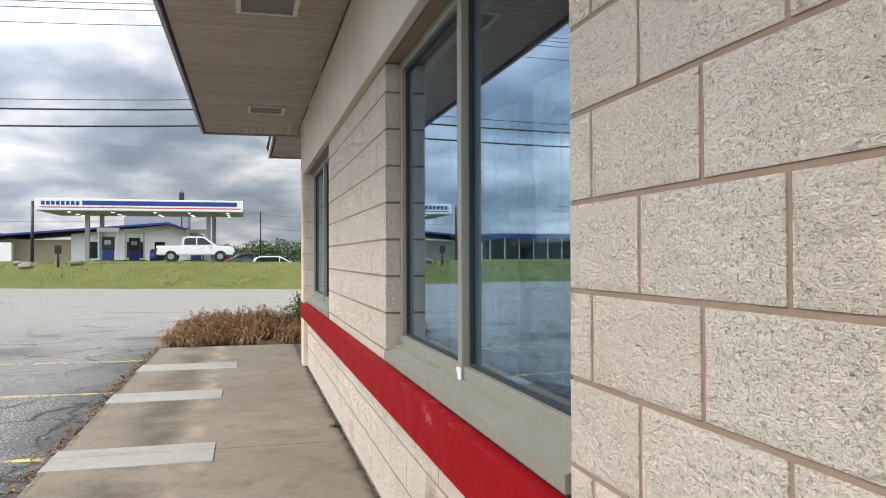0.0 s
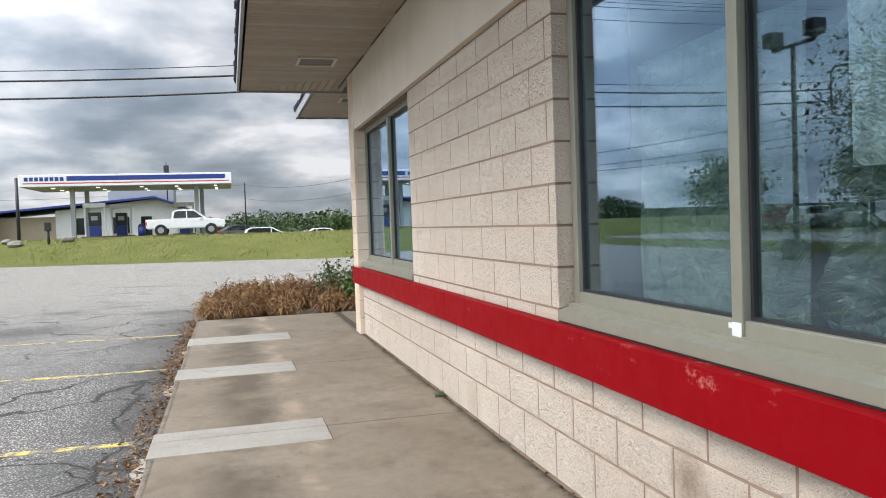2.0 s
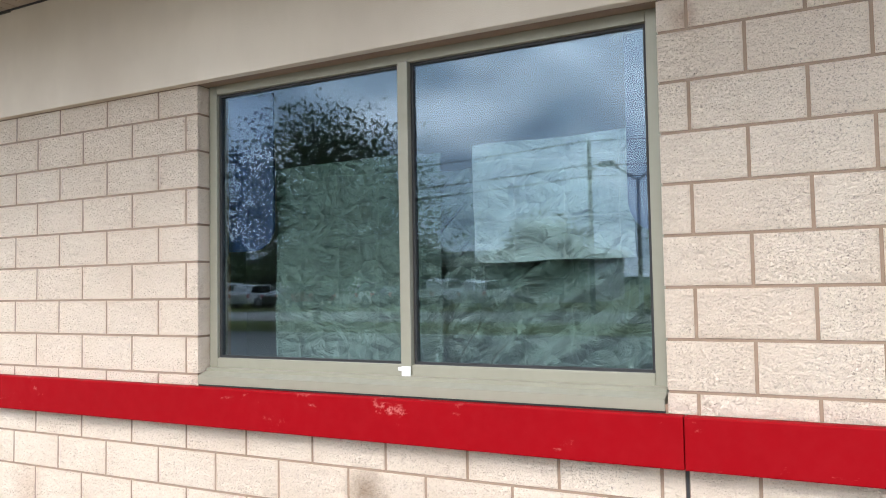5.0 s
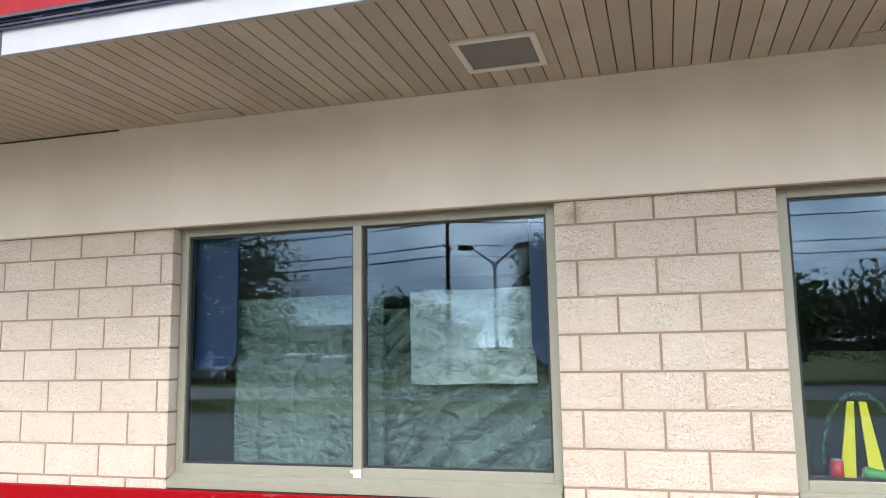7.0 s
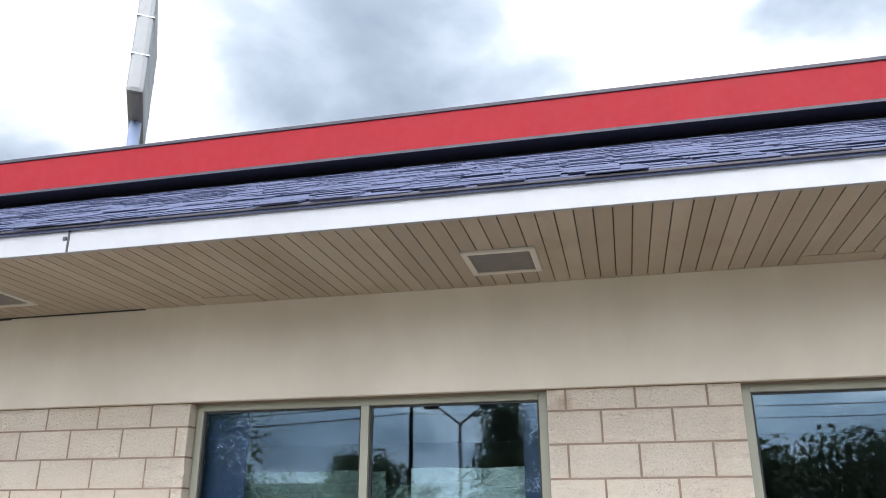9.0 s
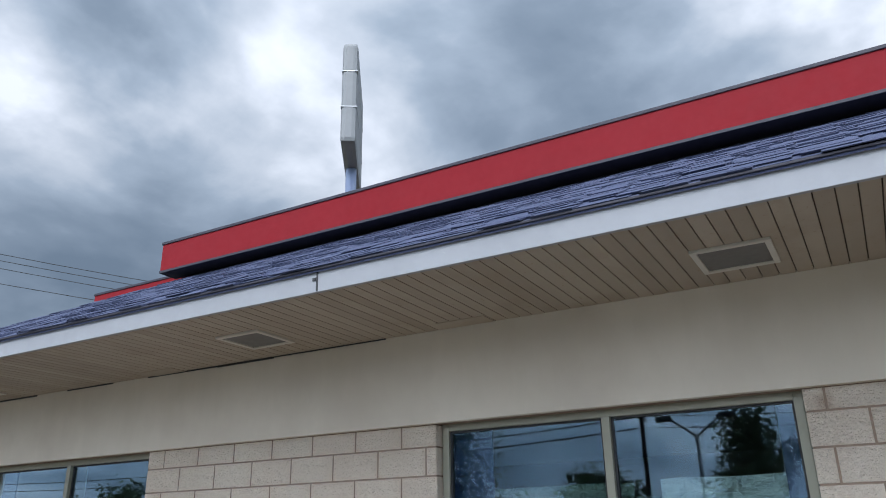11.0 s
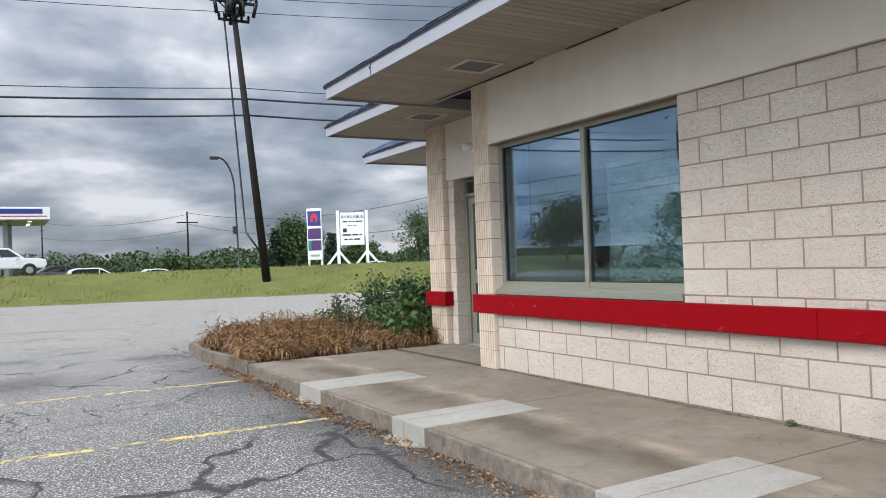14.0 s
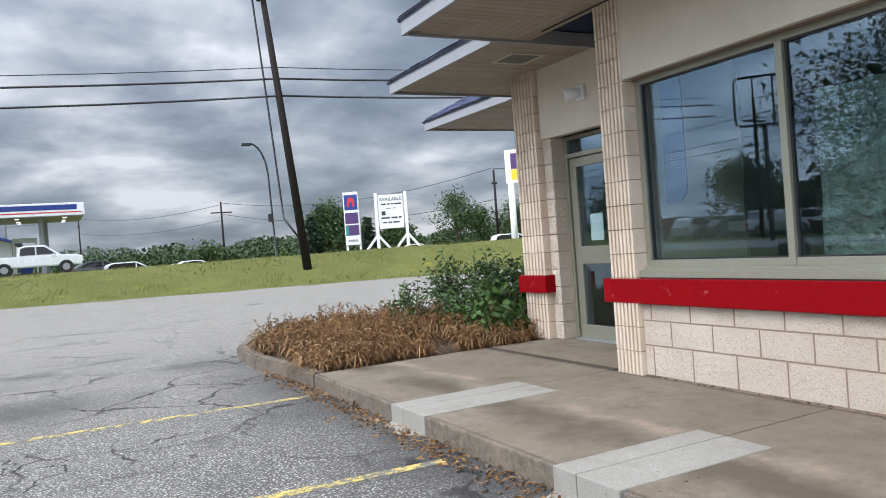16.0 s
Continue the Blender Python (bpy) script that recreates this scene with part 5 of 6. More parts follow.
yx, yy = 28.4, 56.3
ysign = thing("restaurant_pylon_sign", yx, yy, rise(yx, yy), "white pole sign with yellow and violet panel", "sign", turn=-40)
bm = bmesh.new()
tube(bm, (0, 0, -0.2), (0, 0, 5.6), 0.28, 0.24, 12)
part("pole", bm, SIGNWHITE, ysign)
part("cabinet", slab(-0.35, 3.0, -0.2, 0.2, 5.6, 8.2, 0.03), SIGNWHITE, ysign)
part("panel", slab(0.1, 2.9, -0.22, -0.205, 6.7, 7.9), PURPLE, ysign)
part("panel", slab(0.1, 2.9, -0.22, -0.205, 5.85, 6.65), paint("sign_yellow", (0.75, 0.55, 0.03), 0.5), ysign)


# ---- vehicles ----
def wheel(parent, x, y, r=0.34):
    bm = bmesh.new()
    tube(bm, (x, y - 0.11, r), (x, y + 0.11, r), r, r, 18)
    w = part("wheel", bm, TYRE, parent)
    bm = bmesh.new()
    tube(bm, (x, y - 0.118, r), (x, y + 0.118, r), r * 0.62, r * 0.62, 14)
    part("rim", bm, RIM, w)


def vehicle(name, x, y, turn, paint_mat, kind, label, group=""):
    """A car or pickup, its length along local x, its nose at +x."""
    v = thing(name, x, y, rise(x, y) + 0.02, label, "pickup truck" if kind == "pickup" else "car", group, turn)
    if kind == "pickup":
        L, W, H = 5.6, 1.9, 1.85
        lower = [(-2.76, 0.55), (-2.78, 1.16), (-0.95, 1.17), (1.0, 1.18), (2.3, 1.13), (2.72, 1.02), (2.8, 0.66), (2.7, 0.46), (-2.6, 0.46)]
        cab = [(-1.02, 1.16), (-0.92, 1.72), (-0.55, H), (0.60, 1.83), (1.48, 1.17)]
        glassy = [(-0.86, 1.23), (-0.78, 1.67), (-0.5, 1.75), (0.54, 1.73), (1.20, 1.23)]
        axles = (-1.75, 1.75)
    elif kind == "suv":
        L, W, H = 4.9, 1.9, 1.7
        lower = [(-2.4, 0.4), (-2.45, 1.0), (-2.2, 1.08), (1.15, 1.06), (2.2, 0.92), (2.45, 0.6), (2.4, 0.32), (-2.3, 0.32)]
        cab = [(-2.3, 1.05), (-2.05, 1.55), (-1.6, H), (0.1, H), (1.25, 1.06)]
        glassy = [(-2.05, 1.1), (-1.85, 1.5), (-1.5, 1.62), (0.05, 1.62), (1.0, 1.1)]
        axles = (-1.45, 1.5)
    else:
        L, W, H = 4.6, 1.8, 1.45
        lower = [(-2.2, 0.35), (-2.28, 0.85), (-1.9, 0.95), (1.1, 0.92), (2.1, 0.78), (2.3, 0.55), (2.2, 0.28), (-2.1, 0.28)]
        cab = [(-2.0, 0.93), (-1.2, 1.38), (-0.6, H), (0.3, 1.42), (1.25, 0.92)]
        glassy = [(-1.65, 0.97), (-1.1, 1.31), (-0.6, 1.38), (0.25, 1.35), (1.0, 0.97)]
        axles = (-1.35, 1.4)
    w = W / 2
    bm = bmesh.new()
    prism(bm, lower, "y", -w, w)
    bmesh.ops.bevel(bm, geom=[e for e in bm.edges if abs(e.verts[0].co.y - e.verts[1].co.y) < 0.01], offset=0.07, segments=2, affect="EDGES")
    part("body", bm, paint_mat, v)
    bm = bmesh.new()
    prism(bm, cab, "y", -w + 0.12, w - 0.12)
    bmesh.ops.bevel(bm, geom=[e for e in bm.edges if abs(e.verts[0].co.y - e.verts[1].co.y) < 0.01], offset=0.08, segments=2, affect="EDGES")
    part("cabin", bm, paint_mat, v)
    for sgn in (-1, 1):
        bm = bmesh.new()
        side = sgn * (w - 0.115)
        prism(bm, glassy, "y", min(side, side + sgn * 0.012), max(side, side + sgn * 0.012))
        part("side_window", bm, CARGLASS, v)
        part("door_pillar", slab(0.02, 0.10, *sorted((side + sgn * 0.013, side + sgn * 0.02)), cab[0][1], H - 0.07), paint_mat, v)
        part("mirror", slab(0.95, 1.1, *sorted((sgn * (w - 0.1), sgn * (w + 0.12))), 1.08, 1.24, 0.03), paint_mat, v)
        part("headlight", slab(L / 2 - 0.35, L / 2 - 0.1, *sorted((sgn * (w - 0.35), sgn * (w + 0.004))), 0.68, 0.82, 0.02), SIGNWHITE, v)
        part("tail_light", slab(-L / 2 - 0.005, -L / 2 + 0.12, *sorted((sgn * (w - 0.2), sgn * (w + 0.005))), 0.75, 1.0, 0.02), SIGNRED, v)
    if kind == "pickup":
        part("bed_liner", slab(-2.7, -1.05, -w + 0.12, w - 0.12, 1.0, 1.178), BLACK, v)
        part("bumper", slab(2.66, 2.86, -w + 0.05, w - 0.05, 0.48, 0.68, 0.03), STEEL_DARK, v)
        part("grille", slab(2.70, 2.80, -0.55, 0.55, 0.74, 0.98, 0.02), BLACK, v)
    for ax in axles:
        for sgn in (-1, 1):
            bm = bmesh.new()
            tube(bm, (ax, sgn * (w - 0.02), 0.36), (ax, sgn * (w + 0.006), 0.36), 0.44, 0.44, 18)
            part("wheel_arch", bm, BLACK, v)
            wheel(v, ax, sgn * (w - 0.09), 0.36)
    return v


truck = vehicle("pickup_truck", -4.85, 67.5, 0, CARWHITE, "pickup", "white crew-cab pickup truck parked by the pumps")
vehicle("parked_car", 1.9, 70.0, 0, CARWHITE, "suv", "white estate car parked beyond the grass")
vehicle("parked_car", 6.2, 72.5, 180, CARWHITE, "sedan", "white car parked beyond the grass")
vehicle("parked_car", -0.3, 74.0, 8, CARGREY, "sedan", "dark grey car parked behind the white pickup")
vehicle("parked_car", 29.0, 75.0, -20, CARWHITE, "sedan", "white car on the far road")
vehicle("parked_car", 33.5, 64.0, -20, CARWHITE, "suv", "white car beyond the pylon sign")

# ---- fuel station ----
CX0, CX1, CY0, CY1 = -16.9, -1.1, 67.0, 75.0
base_z = rise(-9, 70)
canopy = thing("fuel_canopy", 0, 0, 0, "white flat fuel canopy with blue and red stripes on steel columns", "canopy")
part("roof", slab(CX0, CX1, CY0, CY1, 5.2, 6.12, 0.03), SIGNWHITE, canopy)
part("ceiling", slab(CX0 + 0.1, CX1 - 0.1, CY0 + 0.1, CY1 - 0.1, 5.16, 5.198), GALV, canopy)
part("stripe", slab(CX0 + 3.4, CX1 - 0.5, CY0 - 0.012, CY0 - 0.002, 5.62, 5.98), BLUE, canopy, "broad blue stripe")
part("stripe", slab(CX0 + 0.3, CX1 - 0.2, CY0 - 0.012, CY0 - 0.002, 5.40, 5.48), SIGNRED, canopy, "thin red stripe")
part("stripe", slab(CX1 + 0.002, CX1 + 0.012, CY0 + 0.3, CY1 - 0.3, 5.62, 5.98), BLUE, canopy, "broad blue stripe")
part("stripe", slab(CX1 + 0.002, CX1 + 0.012, CY0 + 0.3, CY1 - 0.3, 5.40, 5.48), SIGNRED, canopy, "thin red stripe")
for k in range(8):
    part("name_mark", slab(CX0 + 0.40 + k * 0.36, CX0 + 0.67 + k * 0.36, CY0 - 0.012, CY0 - 0.002, 5.62, 5.92), BLUE, canopy, "blue name mark")
LAMP = bpy.data.materials.new("canopy_lamp")
LAMP.use_nodes = True
LAMP.node_tree.nodes["Principled BSDF"].inputs["Emission Color"].default_value = (1, 0.97, 0.9, 1)
LAMP.node_tree.nodes["Principled BSDF"].inputs["Emission Strength"].default_value = 1.0
for x, y in ((-13.6, 69.6), (-13.2, 73.8), (-4.0, 69.6), (-3.7, 73.8)):
    part("column", slab(x - 0.17, x + 0.17, y - 0.17, y + 0.17, base_z - 0.1, 5.16, 0.02), GALV, canopy)
for x in (-14.8, -11.5, -8.2, -5.5, -2.4):
    for y in (68.6, 72.0, 74.2):
        part("lamp", slab(x - 0.13, x + 0.13, y - 0.13, y + 0.13, 5.12, 5.158, 0.01), LAMP, canopy, "lit square canopy lamp")


def pump(x, y):
    p = thing("fuel_pump", x, y, base_z, "blue and black fuel pump under a white arch", "fuel pump", "fuel pumps")
    part("island", slab(-1.0, 1.0, -0.6, 0.6, -0.1, 0.15, 0.03), KERB, p)
    part("cabinet", slab(-0.42, 0.42, -0.3, 0.3, 0.15, 1.0, 0.03), BLUE, p)
    part("head", slab(-0.45, 0.45, -0.33, 0.33, 1.0, 2.1, 0.04), BLACK, p)
    part("screen", slab(-0.25, 0.25, -0.345, -0.332, 1.45, 1.8), GALV, p)
    for q in (-0.75, 0.75):
        part("arch_post", slab(q - 0.06, q + 0.06, -0.08, 0.08, 0.15, 2.5, 0.01), SIGNWHITE, p)
    part("arch_beam", slab(-0.85, 0.85, -0.25, 0.25, 2.5, 2.85, 0.02), SIGNWHITE, p)
    return p


p0 = pump(-12.0, 69.6)
for x, y in ((-10.4, 73.0), (-5.2, 72.5)):
    copy_thing(p0, pose(x, y, base_z))
can = thing("litter_bin", -8.4, 69.0, base_z, "blue litter bin under the canopy", "litter bin")
bm = bmesh.new()
tube(bm, (0, 0, 0), (0, 0, 0.85), 0.28, 0.3, 12)
part("drum", bm, BLUE, can)
bm = bmesh.new()
tube(bm, (0, 0, 0.85), (0, 0, 1.05), 0.3, 0.16, 12)
part("lid", bm, BLACK, can)

shop = thing("fuel_shop", 0, 0, 0, "low white shop with a blue-edged shallow gable roof", "building")
WHITEWALL = concrete("white_block_wall", (0.66, 0.67, 0.66), (0.74, 0.75, 0.75), (0.58, 0.58, 0.56))
TANBRICK = concrete("tan_brick", (0.36, 0.30, 0.22), (0.42, 0.35, 0.27), (0.30, 0.24, 0.17))
part("wall", slab(-17.5, -6.4, 82.5, 94, base_z - 0.3, 3.3), WHITEWALL, shop)
part("wall", slab(-24.5, -17.502, 82.6, 94, base_z - 0.3, 3.2), TANBRICK, shop, "tan brick wall")
bm = bmesh.new()
prism(bm, [(-26.0, 3.32), (-26.0, 3.5), (-8.4, 4.95), (-5.6, 3.9), (-5.6, 3.72), (-8.4, 4.76)], "y", 81.5, 94.5)
part("roof", bm, BLUE, shop, "blue-edged gable roof")
bm = bmesh.new()
prism(bm, [(-17.5, 3.3), (-17.5, 3.75), (-8.4, 4.72), (-6.4, 3.98), (-6.4, 3.3)], "y", 82.5, 93.9)
part("gable", bm, WHITEWALL, shop)
part("vent_housing", slab(-13.5, -7.0, 88, 92, 4.6, 6.4, 0.05), GALV, shop)
for x in (-16.0, -12.4):
    part("window", slab(x, x + 1.5, 82.46, 82.498, 1.4, 3.0), CARGLASS, shop)
part("door", slab(-9.8, -8.8, 82.46, 82.498, base_z, 3.0), CARGLASS, shop)
part("ice_box", slab(-24.3, -22.5, 81.5, 82.5, base_z, 2.9, 0.03), SIGNWHITE, shop)
annex = thing("shop_annex", -30, 86, base_z, "dark glazed shop front under a flat white roof", "building")
part("wall", slab(-8, 3.9, 0, 8, -0.3, 2.5), CARGLASS, annex)
part("roof", slab(-8.5, 3.9, -1.5, 8.5, 2.5, 3.0, 0.03), BLUE, annex)
for k in range(7):
    part("mullion", slab(-7.5 + k * 1.8, -7.35 + k * 1.8, -0.05, -0.002, -0.3, 2.5), SIGNWHITE, annex)
post = thing("marker_post", -11.5, 49.9, rise(-11.5, 49.9), "dark post with a black bell-shaped head on the grass", "post")
bm = bmesh.new()
tube(bm, (0, 0, -0.1), (0, 0, 0.85), 0.07, 0.07, 8)
part("shaft", bm, STEEL_DARK, post)
part("head", slab(-0.17, 0.17, -0.15, 0.15, 0.75, 1.25, 0.05), BLACK, post)
mast = thing("canopy_mast", -15.2, 59.3, rise(-15.2, 59.3), "thin grey mast wound with a vine", "post")
bm = bmesh.new()
tube(bm, (0, 0, -0.1), (0, 0, 4.3), 0.12, 0.1, 8)
part("shaft", bm, STEEL_DARK, mast)
for x, y, q in ((-13.3, 50.3, 0.45), (-10.6, 50.6, 0.38), (-14.2, 52, 0.3)):
    bm = bmesh.new()
    bmesh.ops.create_icosphere(bm, subdivisions=2, radius=q)
    for v in bm.verts:
        v.co *= 1 + 0.25 * noise.noise(v.co * 3 + Vector((x, y, 0)))
        v.co.z *= 0.55
    ob = tagged(link_mesh("boulder", bm, concrete("boulder_stone", (0.26, 0.24, 0.21), (0.36, 0.34, 0.3), (0.18, 0.16, 0.13), 3.0)), "weathered grey boulder in the grass", "boulder", "boulders on the grass")
    ob.location = (x, y, rise(x, y) + 0.08)
ped = thing("pump_antenna", -7.5, 86, 6.0, "dark mast with a small cluster above the shop roof", "antenna")
bm = bmesh.new()
tube(bm, (0, 0, -1.7), (0, 0, 2.6), 0.06, 0.05, 6)
part("shaft", bm, STEEL_DARK, ped)
part("cluster", slab(-0.25, 0.25, -0.2, 0.2, 1.4, 2.3, 0.05), STEEL_DARK, ped)

# the whole station stands a tenth farther off than first laid out
for ob in [o for o in scene.collection.objects if o.parent is None and o.name.split(".")[0] in ("fuel_canopy", "fuel_pump", "litter_bin", "fuel_shop", "shop_annex", "pump_antenna", "canopy_mast")]:
    ob.matrix_basis = Matrix.Translation((0.0735, -0.104, -0.138)) @ Matrix.Scale(1.1, 4) @ ob.matrix_basis
truck.matrix_basis = truck.matrix_basis @ Matrix.Scale(1.1, 4)

# ---- roof sign seen from its edge ----
rs = thing("roof_pole_sign", 6.3, 10.75, 4.5, "white sign cabinet on a steel pole seen edge-on above the roof", "sign")
bm = bmesh.new()
tube(bm, (0, 0, 0), (0, 0, 4.6), 0.11, 0.11, 12)
part("pole", bm, paint("blue_grey_pole", (0.16, 0.20, 0.30), 0.5), rs)
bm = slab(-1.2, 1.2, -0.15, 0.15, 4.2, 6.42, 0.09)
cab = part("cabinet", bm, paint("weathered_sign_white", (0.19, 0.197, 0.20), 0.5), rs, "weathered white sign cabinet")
rs.matrix_basis = pose(6.3, 10.75, 4.5, 0, 0, 33)
for z in (4.95, 5.75):
    part("seam", slab(-1.205, 1.205, -0.155, 0.155, z, z + 0.02), GALV, cab)

# ---- west side: the road, lamps, trees and cars that the glass reflects ----
bm = box(bmesh.new(), -33, -22.5, -200, 30, -0.3, -0.04)
structure("road", bm, ASPHALT, "grey asphalt road west of the lot", "road")
structure("road_far", box(bmesh.new(), -33, -22.5, 30.005, 260, -0.3, -0.045), ASPHALT, "grey asphalt road west of the lot", "road")
far_tree(-20.2, 19.6, 8.0, 4.0, 91, count=17000, size=0.16, label="large full green tree at the lot's grass edge")
far_tree(-38.0, 33.0, 5.0, 3.0, 191, count=4000, size=0.34)
far_tree(-39.0, 17.5, 4.9, 2.6, 92, count=4200, size=0.34)
far_tree(-37.0, 8.3, 7.8, 2.3, 93, False, count=3200, size=0.3, label="tall airy green tree beyond the road")
far_tree(-38.0, 4.0, 6.4, 2.2, 94, True, count=3200, size=0.3, label="dark green spruce beyond the road")
far_tree(-36.0, -3.5, 4.9, 2.6, 95, count=4200, size=0.34)
far_tree(-39.0, -9.0, 5.7, 3.6, 96, count=4200, size=0.34)
far_tree(-37.0, -16.0, 6.0, 4.0, 97, count=3600, size=0.34)
far_tree(-44.0, 47.0, 6.0, 3.2, 98, count=3000, size=0.36)
far_tree(-41.0, 60.0, 6.0, 3.0, 99, count=2600, size=0.36)
far_tree(-50.0, 33.0, 6.2, 3.4, 100, count=2600, size=0.36)

lot_lamp = thing("lot_lamp", -14.4, 20.7, LOT, "tall dark lot lamp with two box heads", "lamp post")
bm = bmesh.new()
tube(bm, (0, 0, 0), (0, 0, 6.3), 0.09, 0.07, 10)
part("mast", bm, STEEL_DARK, lot_lamp)
part("base", slab(-0.3, 0.3, -0.3, 0.3, -0.05, 0.6, 0.03), KERB, lot_lamp)
part("crossbar", slab(-0.05, 0.05, -0.85, 0.85, 6.25, 6.35, 0.01), STEEL_DARK, lot_lamp)
for q in (-0.85, 0.85):
    part("head", slab(-0.22, 0.22, q - 0.22, q + 0.22, 6.4, 6.85, 0.03), STEEL_DARK, lot_lamp)
    part("stem", slab(-0.04, 0.04, q - 0.04, q + 0.04, 6.3, 6.4), STEEL_DARK, lot_lamp)

FX, FY = -30.0, 34.0
fr = thing("empty_sign_frame", FX, FY, LOT, "empty rounded steel sign frame on a post", "sign frame", turn=45)
bm = bmesh.new()
tube(bm, (0, 0, 0), (0, 0, 6.4), 0.12, 0.12, 10)
part("post", bm, STEEL_DARK, fr)
bm = bmesh.new()
ring = []
for cx, cz, a0 in ((1.1, 8.6, 0), (-1.1, 8.6, 90), (-1.1, 6.7, 180), (1.1, 6.7, 270)):
    for k in range(5):
        a = radians(a0 + 22.5 * k)
        ring.append(Vector((cx + 0.35 * math.cos(a), 0, cz + 0.35 * math.sin(a))))
for p, q in zip(ring, ring[1:] + ring[:1]):
    for d in (-0.12, 0.12):
        tube(bm, p + Vector((0, d, 0)), q + Vector((0, d, 0)), 0.05, 0.05, 6)
part("rim", bm, STEEL_DARK, fr)
for q in (-0.5, 0.5):
    bm = bmesh.new()
    tube(bm, (q, 0, 6.35), (q, 0, 8.95), 0.05, 0.05, 6)
    part("bar", bm, STEEL_DARK, fr)

yl = thing("street_lamp", -24.6, 8.4, rise(-24.6, 8.4), "grey street lamp with two curved arms", "street lamp")
bm = bmesh.new()
tube(bm, (0, 0, -0.1), (0, 0, 5.2), 0.09, 0.07, 8)
part("mast", bm, GALV, yl)
for d in (-1, 1):
    bm = bmesh.new()
    tube(bm, (0, 0, 5.1), (0, d * 0.9, 5.8), 0.05, 0.04, 8)
    part("arm", bm, GALV, yl)
    part("head", slab(-0.14, 0.14, min(d * 0.85, d * 1.45), max(d * 0.85, d * 1.45), 5.72, 5.92, 0.05), STEEL_DARK, yl)
plain_pole(-36.0, 13.5, 9.0, 1.0, "wooden utility pole across the road")
plain_pole(-36.5, 40.0, 9.0, 1.0, "wooden utility pole across the road")
road_lines = thing("roadside_cables", -36, 13.5, 0, "black cables along the road's far side", "cable")
for dz in (8.9, 7.6, 7.0):
    for y, sag in ((26.5, 0.5), (-43.5, 0.8), (76.5, 1.2)):
        bm = bmesh.new()
        wire(bm, (0, 0, dz), (-0.2, y, dz), sag, 0.03)
        part("cable", bm, BLACK, road_lines)
cols = (CARWHITE, CARWHITE, CARGREY, CARWHITE, CARRED, CARGREY)
for k in range(11):
    vehicle("parked_car", -41.5, 22 + k * 3.1, 180 + 6 * (k % 3), cols[k % 6], ("suv", "pickup", "sedan")[k % 3],
            ("white", "white", "grey", "white", "dark red", "grey")[k % 6] + " vehicle parked across the road", "cars across the road")
lowb = thing("dealer_building", -56, 36, -0.1, "long low white showroom across the road", "building")
part("wall", slab(-5, 5, -18, 18, -0.1, 3.6), WHITEWALL, lowb)
part("roof", slab(-5.4, 5.6, -18.4, 18.4, 3.6, 4.1, 0.03), GALV, lowb)
for k in range(9):
    part("window", slab(5.002, 5.03, -16 + k * 3.8, -13.4 + k * 3.8, 0.6, 2.9), CARGLASS, lowb)
shed = thing("office_building", -62, 5, -0.1, "low grey building across the road", "building")
part("wall", slab(-5, 5, -9, 9, -0.1, 3.0), TANBRICK, shed)
part("roof", slab(-5.4, 5.6, -9.4, 9.4, 3.0, 3.5, 0.03), BLUE, shed)

# ---- sheets and boards hung behind the glass ----
SHEET = plastic_sheet("grey_green_tarp", (0.17, 0.23, 0.21))
SHEET_PALE = plastic_sheet("pale_tarp", (0.52, 0.60, 0.61))
INBLUE = paint("blue_board", (0.006, 0.022, 0.085), 0.5)


def hung(name, y0, y1, z0, z1, x, material, label, seed, lean=0.0, fold=0.0):
    """A creased sheet hung behind the glass, thin but with two sides and a wavy face."""
    bm = bmesh.new()
    ny, nz = 36, 36
    pts = []
    for s in (0, 1):
        lay_ = {}
        for i in range(ny + 1):
            for j in range(nz + 1):
                u, v = i / ny, j / nz
                y, z = y0 + (y1 - y0) * u + lean * (1 - v), z0 + (z1 - z0) * v
                d = 0.028 * noise.noise((y * 2.2, z * 1.6, seed)) + 0.012 * noise.noise((y * 7, z * 5, seed + 3))
                d += fold * abs(math.sin((y * 0.75 + z * 0.8) * 17 + 3 * noise.noise((y, z, seed))))
                d += 0.010 * abs((u * 3) % 1 - 0.5) + 0.010 * abs((v * 3) % 1 - 0.5)
                lay_[i, j] = bm.verts.new((x + d + 0.003 * s, y + 0.008 * noise.noise((z * 4, seed, u)), z + 0.012 * noise.noise((y * 3, seed, v))))
        pts.append(lay_)
        for i in range(ny):
            for j in range(nz):
                q = [lay_[i, j], lay_[i + 1, j], lay_[i + 1, j + 1], lay_[i, j + 1]]
                bm.faces.new(q if s else q[::-1]).smooth = True
    return tagged(link_mesh(name, bm, material), label, "sheet")


hung("hung_sheet", 3.84, 4.88, 0.90, 1.99, 0.27, SHEET, "creased grey-green tarp hung behind the window", 1)
hung("hung_sheet", 2.70, 3.90, 0.90, 1.90, 0.31, SHEET, "creased grey-green tarp draped behind the window", 2, 0.0, 0.09)
hung("hung_sheet", 2.88, 3.66, 1.43, 2.00, 0.27, SHEET_PALE, "pale creased tarp taped behind the window", 3)
hung("hung_sheet", 8.36, 9.36, 0.90, 2.06, 0.27, SHEET, "creased grey-green tarp hung behind the window", 4)


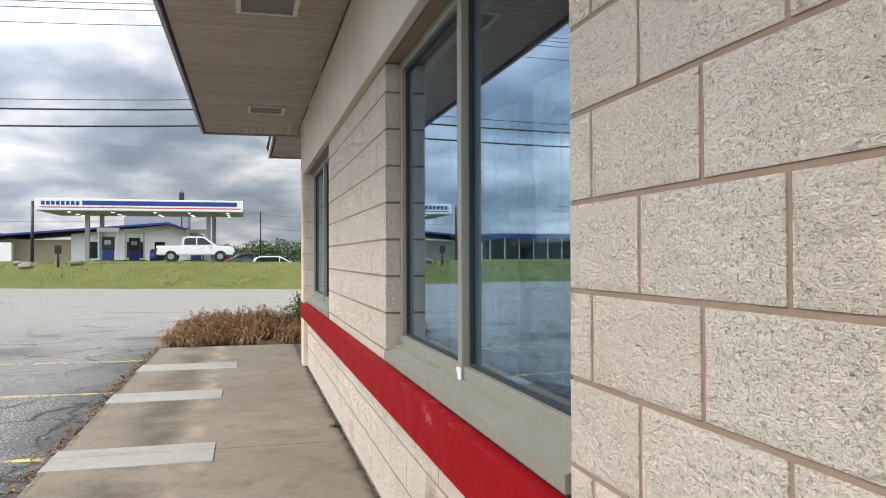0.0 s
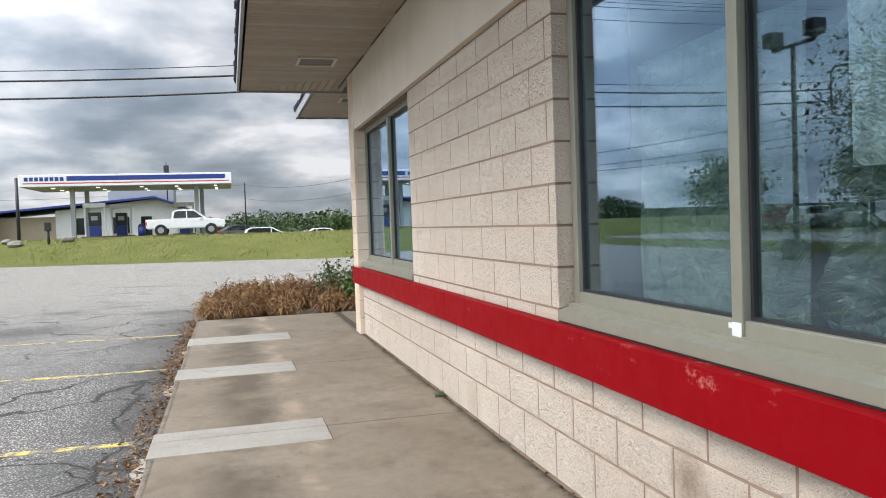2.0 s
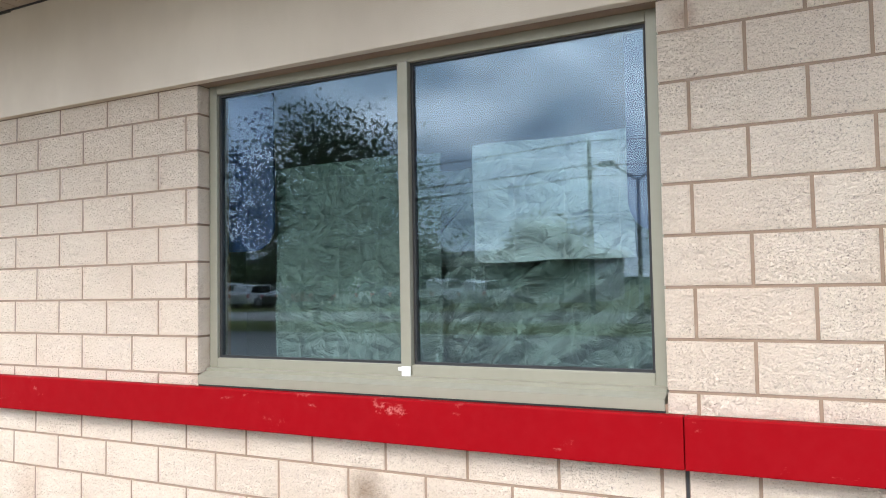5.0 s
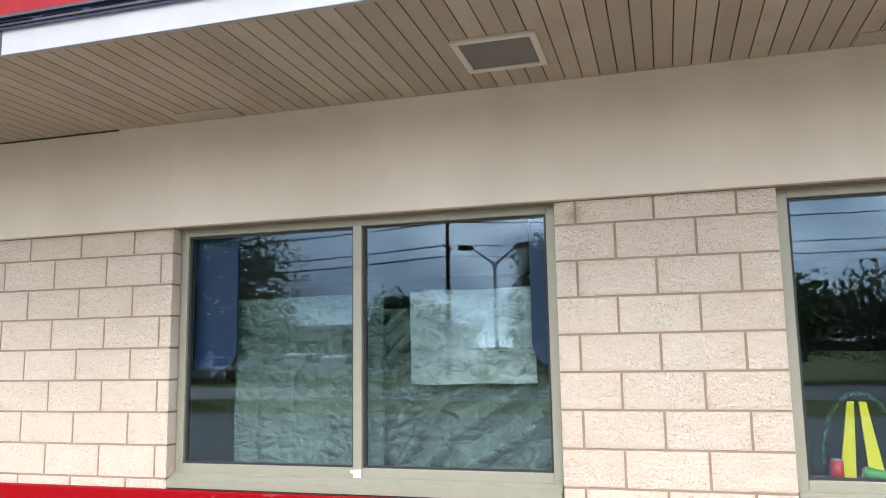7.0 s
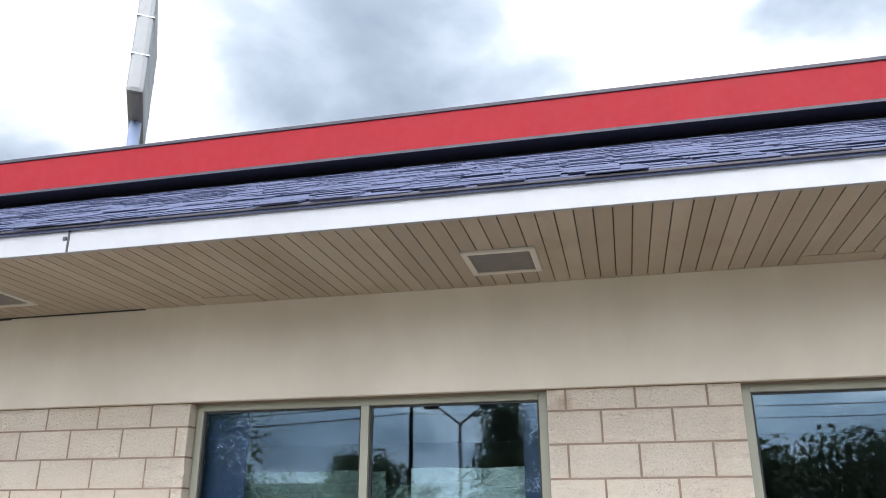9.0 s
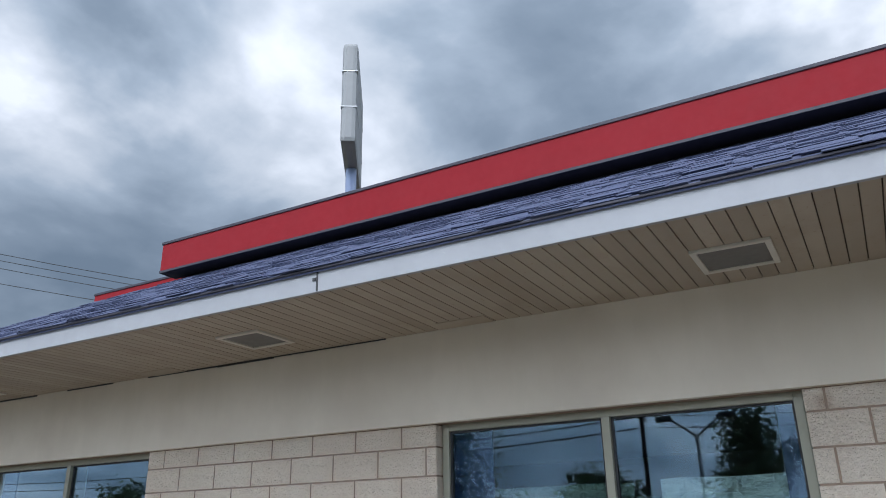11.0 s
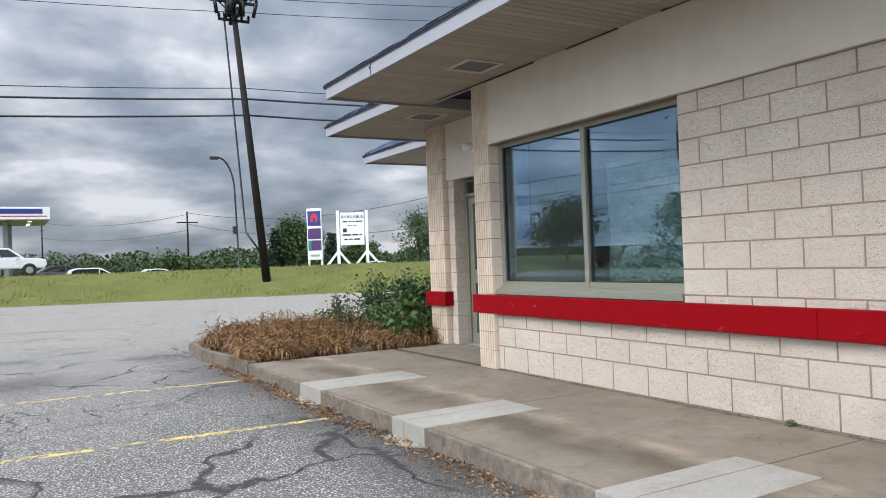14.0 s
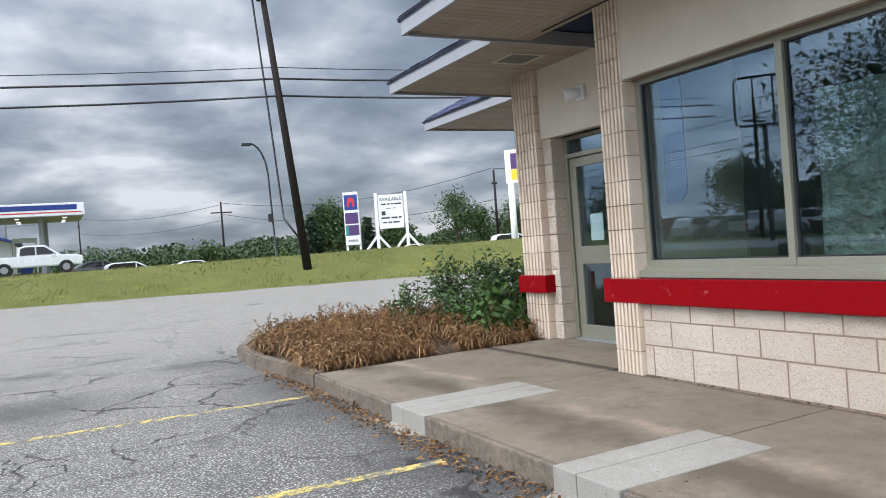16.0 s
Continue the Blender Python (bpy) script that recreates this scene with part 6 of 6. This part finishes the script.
def blue_board(y, z0, z1, width, flip, label):
    """A blue hanging board with one rounded lower corner."""
    r = 0.14
    s = -1 if flip else 1
    out = [(y, z0), (y, z1), (y + s * width, z1), (y + s * width, z0 + r)]
    out += [(y + s * (width - r + r * math.cos(radians(-15 * k))), z0 + r + r * math.sin(radians(-15 * k))) for k in range(1, 7)]
    bm = bmesh.new()
    prism(bm, out, "x", 0.20, 0.215)
    return tagged(link_mesh("blue_board", bm, INBLUE), label, "board")


blue_board(5.15, 1.53, 2.40, 0.32, True, "dark blue board with a rounded corner behind the glass")
blue_board(2.60, 1.53, 2.40, 0.29, False, "dark blue board with a rounded corner behind the glass")
blue_board(10.70, 1.40, 2.40, 0.22, True, "dark blue board with a rounded corner behind the glass")
tape = thing("tape_scrap", 0.07, 3.93, 0.915, "torn white tape on the window mullion's foot", "tape")
part("strip", slab(-0.004, 0.0, -0.026, 0.022, -0.02, 0.028, 0.001), TAPE, tape)
part("tab", slab(-0.003, 0.0, 0.022, 0.042, 0.006, 0.024, 0.001), TAPE, tape)

# ---- things inside window c ----
structure("inner_ledge", slab(0.26, 0.62, -0.85, 1.60, 0.86, 0.90, 0.004), INSIDE, "inner window ledge", "ledge")
wf = thing("folded_floor_sign", 0.42, 1.17, 0.90, "yellow folded plastic floor sign on the ledge", "floor sign")
for d in (-1, 1):
    bm = bmesh.new()
    prism(bm, [(-0.04 + d * 0.07, 0.0), (0.04 + d * 0.07, 0.0), (0.02 + d * 0.025, 0.42), (-0.015 + d * 0.025, 0.42)], "x", -0.01 + d * 0.02, 0.01 + d * 0.02)
    part("leaf", bm, paint("sign_plastic_yellow", (0.80, 0.66, 0.03), 0.4), wf)
ch = thing("bentwood_chair", 0.72, 1.10, 0.0, "dark green chair with a hooped metal back", "chair")
bm = bmesh.new()
last = None
for k in range(13):
    a = math.pi * k / 12
    p = Vector((0, 0.21 * math.cos(a), 0.95 + 0.40 * math.sin(a)))
    if last:
        tube(bm, last, p, 0.014, 0.014, 8)
    last = p
part("backrest", bm, paint("dark_green_enamel", (0.02, 0.08, 0.05), 0.3), ch)
part("seat", slab(0.0, 0.4, -0.2, 0.2, 0.44, 0.48, 0.015), BLACK, ch)
for x in (0.02, 0.38):
    for y in (-0.18, 0.18):
        bm = bmesh.new()
        tube(bm, (x, y, 0), (x, y, 0.95 if x < 0.1 else 0.44), 0.014, 0.014, 8)
        part("leg", bm, STEEL_DARK, ch)


def drink_can(x, y, m, label, lie=False):
    c = thing("drink_can", x, y, 0.90, label, "drink can")
    bm = bmesh.new()
    a, b = ((0, 0, 0), (0, 0, 0.12)) if not lie else ((0, -0.06, 0.034), (0, 0.06, 0.06))
    tube(bm, a, b, 0.033, 0.033, 14)
    part("body", bm, m, c)
    bm = bmesh.new()
    d = (Vector(b) - Vector(a)).normalized()
    tube(bm, b, Vector(b) + d * 0.008, 0.031, 0.026, 14)
    part("lid", bm, GALV, c)


drink_can(0.33, 1.31, paint("can_red", (0.5, 0.02, 0.03), 0.3), "red drink can standing on the ledge")
drink_can(0.33, 1.12, paint("can_green", (0.06, 0.30, 0.08), 0.3), "green drink can lying on the ledge", True)
bm = bmesh.new()
bmesh.ops.create_icosphere(bm, subdivisions=3, radius=0.12)
for v in bm.verts:
    v.co *= 1 + 0.5 * noise.noise(v.co * 14)
    v.co.z = max(v.co.z * 0.45, -0.03)
ob = tagged(link_mesh("crumpled_cloth", bm, SIGNWHITE), "crumpled white plastic bag on the ledge", "bag")
ob.location = (0.40, 0.87, 0.93)

# ---- small fittings ----
fl = thing("flood_light", 0.88, 12.55, 2.72, "small white twin flood light on the stucco", "light fitting")
part("plate", slab(-0.03, 0.0, -0.07, 0.07, -0.08, 0.08, 0.01), SIGNWHITE, fl)
bm = bmesh.new()
tube(bm, (-0.03, 0.0, 0.0), (-0.16, 0.09, -0.02), 0.045, 0.06, 12)
part("lamp_head", bm, SIGNWHITE, fl)
for k, (y, x) in enumerate(((5.25, -1.356), (11.0, -1.356))):
    j = thing("fascia_joint", x, y, TOP, "dark split joint with peeling paint in the fascia", "joint")
    part("crack", slab(-0.003, 0.001, -0.006, 0.006, -0.02, 0.11), BLACK, j)
    part("flake", slab(-0.006, 0.001, 0.01, 0.035, 0.05, 0.07, 0.001), BLACK, j)
for y in (4.85, 0.95, 8.0):
    f = thing("soffit_patch", -0.16, y, TOP - 0.006, "plain patch board let into the soffit edge", "patch board")
    part("board", slab(-0.07, 0.10, -0.20, 0.20, 0.0, 0.006, 0.002), SOFFIT, f)

bar = thing("door_top_rail", 0.10, -0.2, 2.16, "olive-grey top rail of the glazed door beside the window", "door rail")
part("rail", slab(-0.03, 0.05, -0.64, 0.849, 0.0, 0.09, 0.004), FRAME, bar)

# black strips draw the open gap's shade between last soffit board and header
gap = thing("soffit_gap", -0.05, 0, TOP, "uneven dark gap where the soffit meets the header", "gap trim")
r = random.Random(77)
y = 5.6
while y < 11.8:
    step = r.uniform(0.5, 1.3)
    part("strip", slab(-0.012, -0.002, y, min(y + step, 11.9), -0.006 - r.uniform(0.0, 0.012), -0.001), BLACK, gap)
    y += step + r.choice((0.01, 0.01, 0.5))
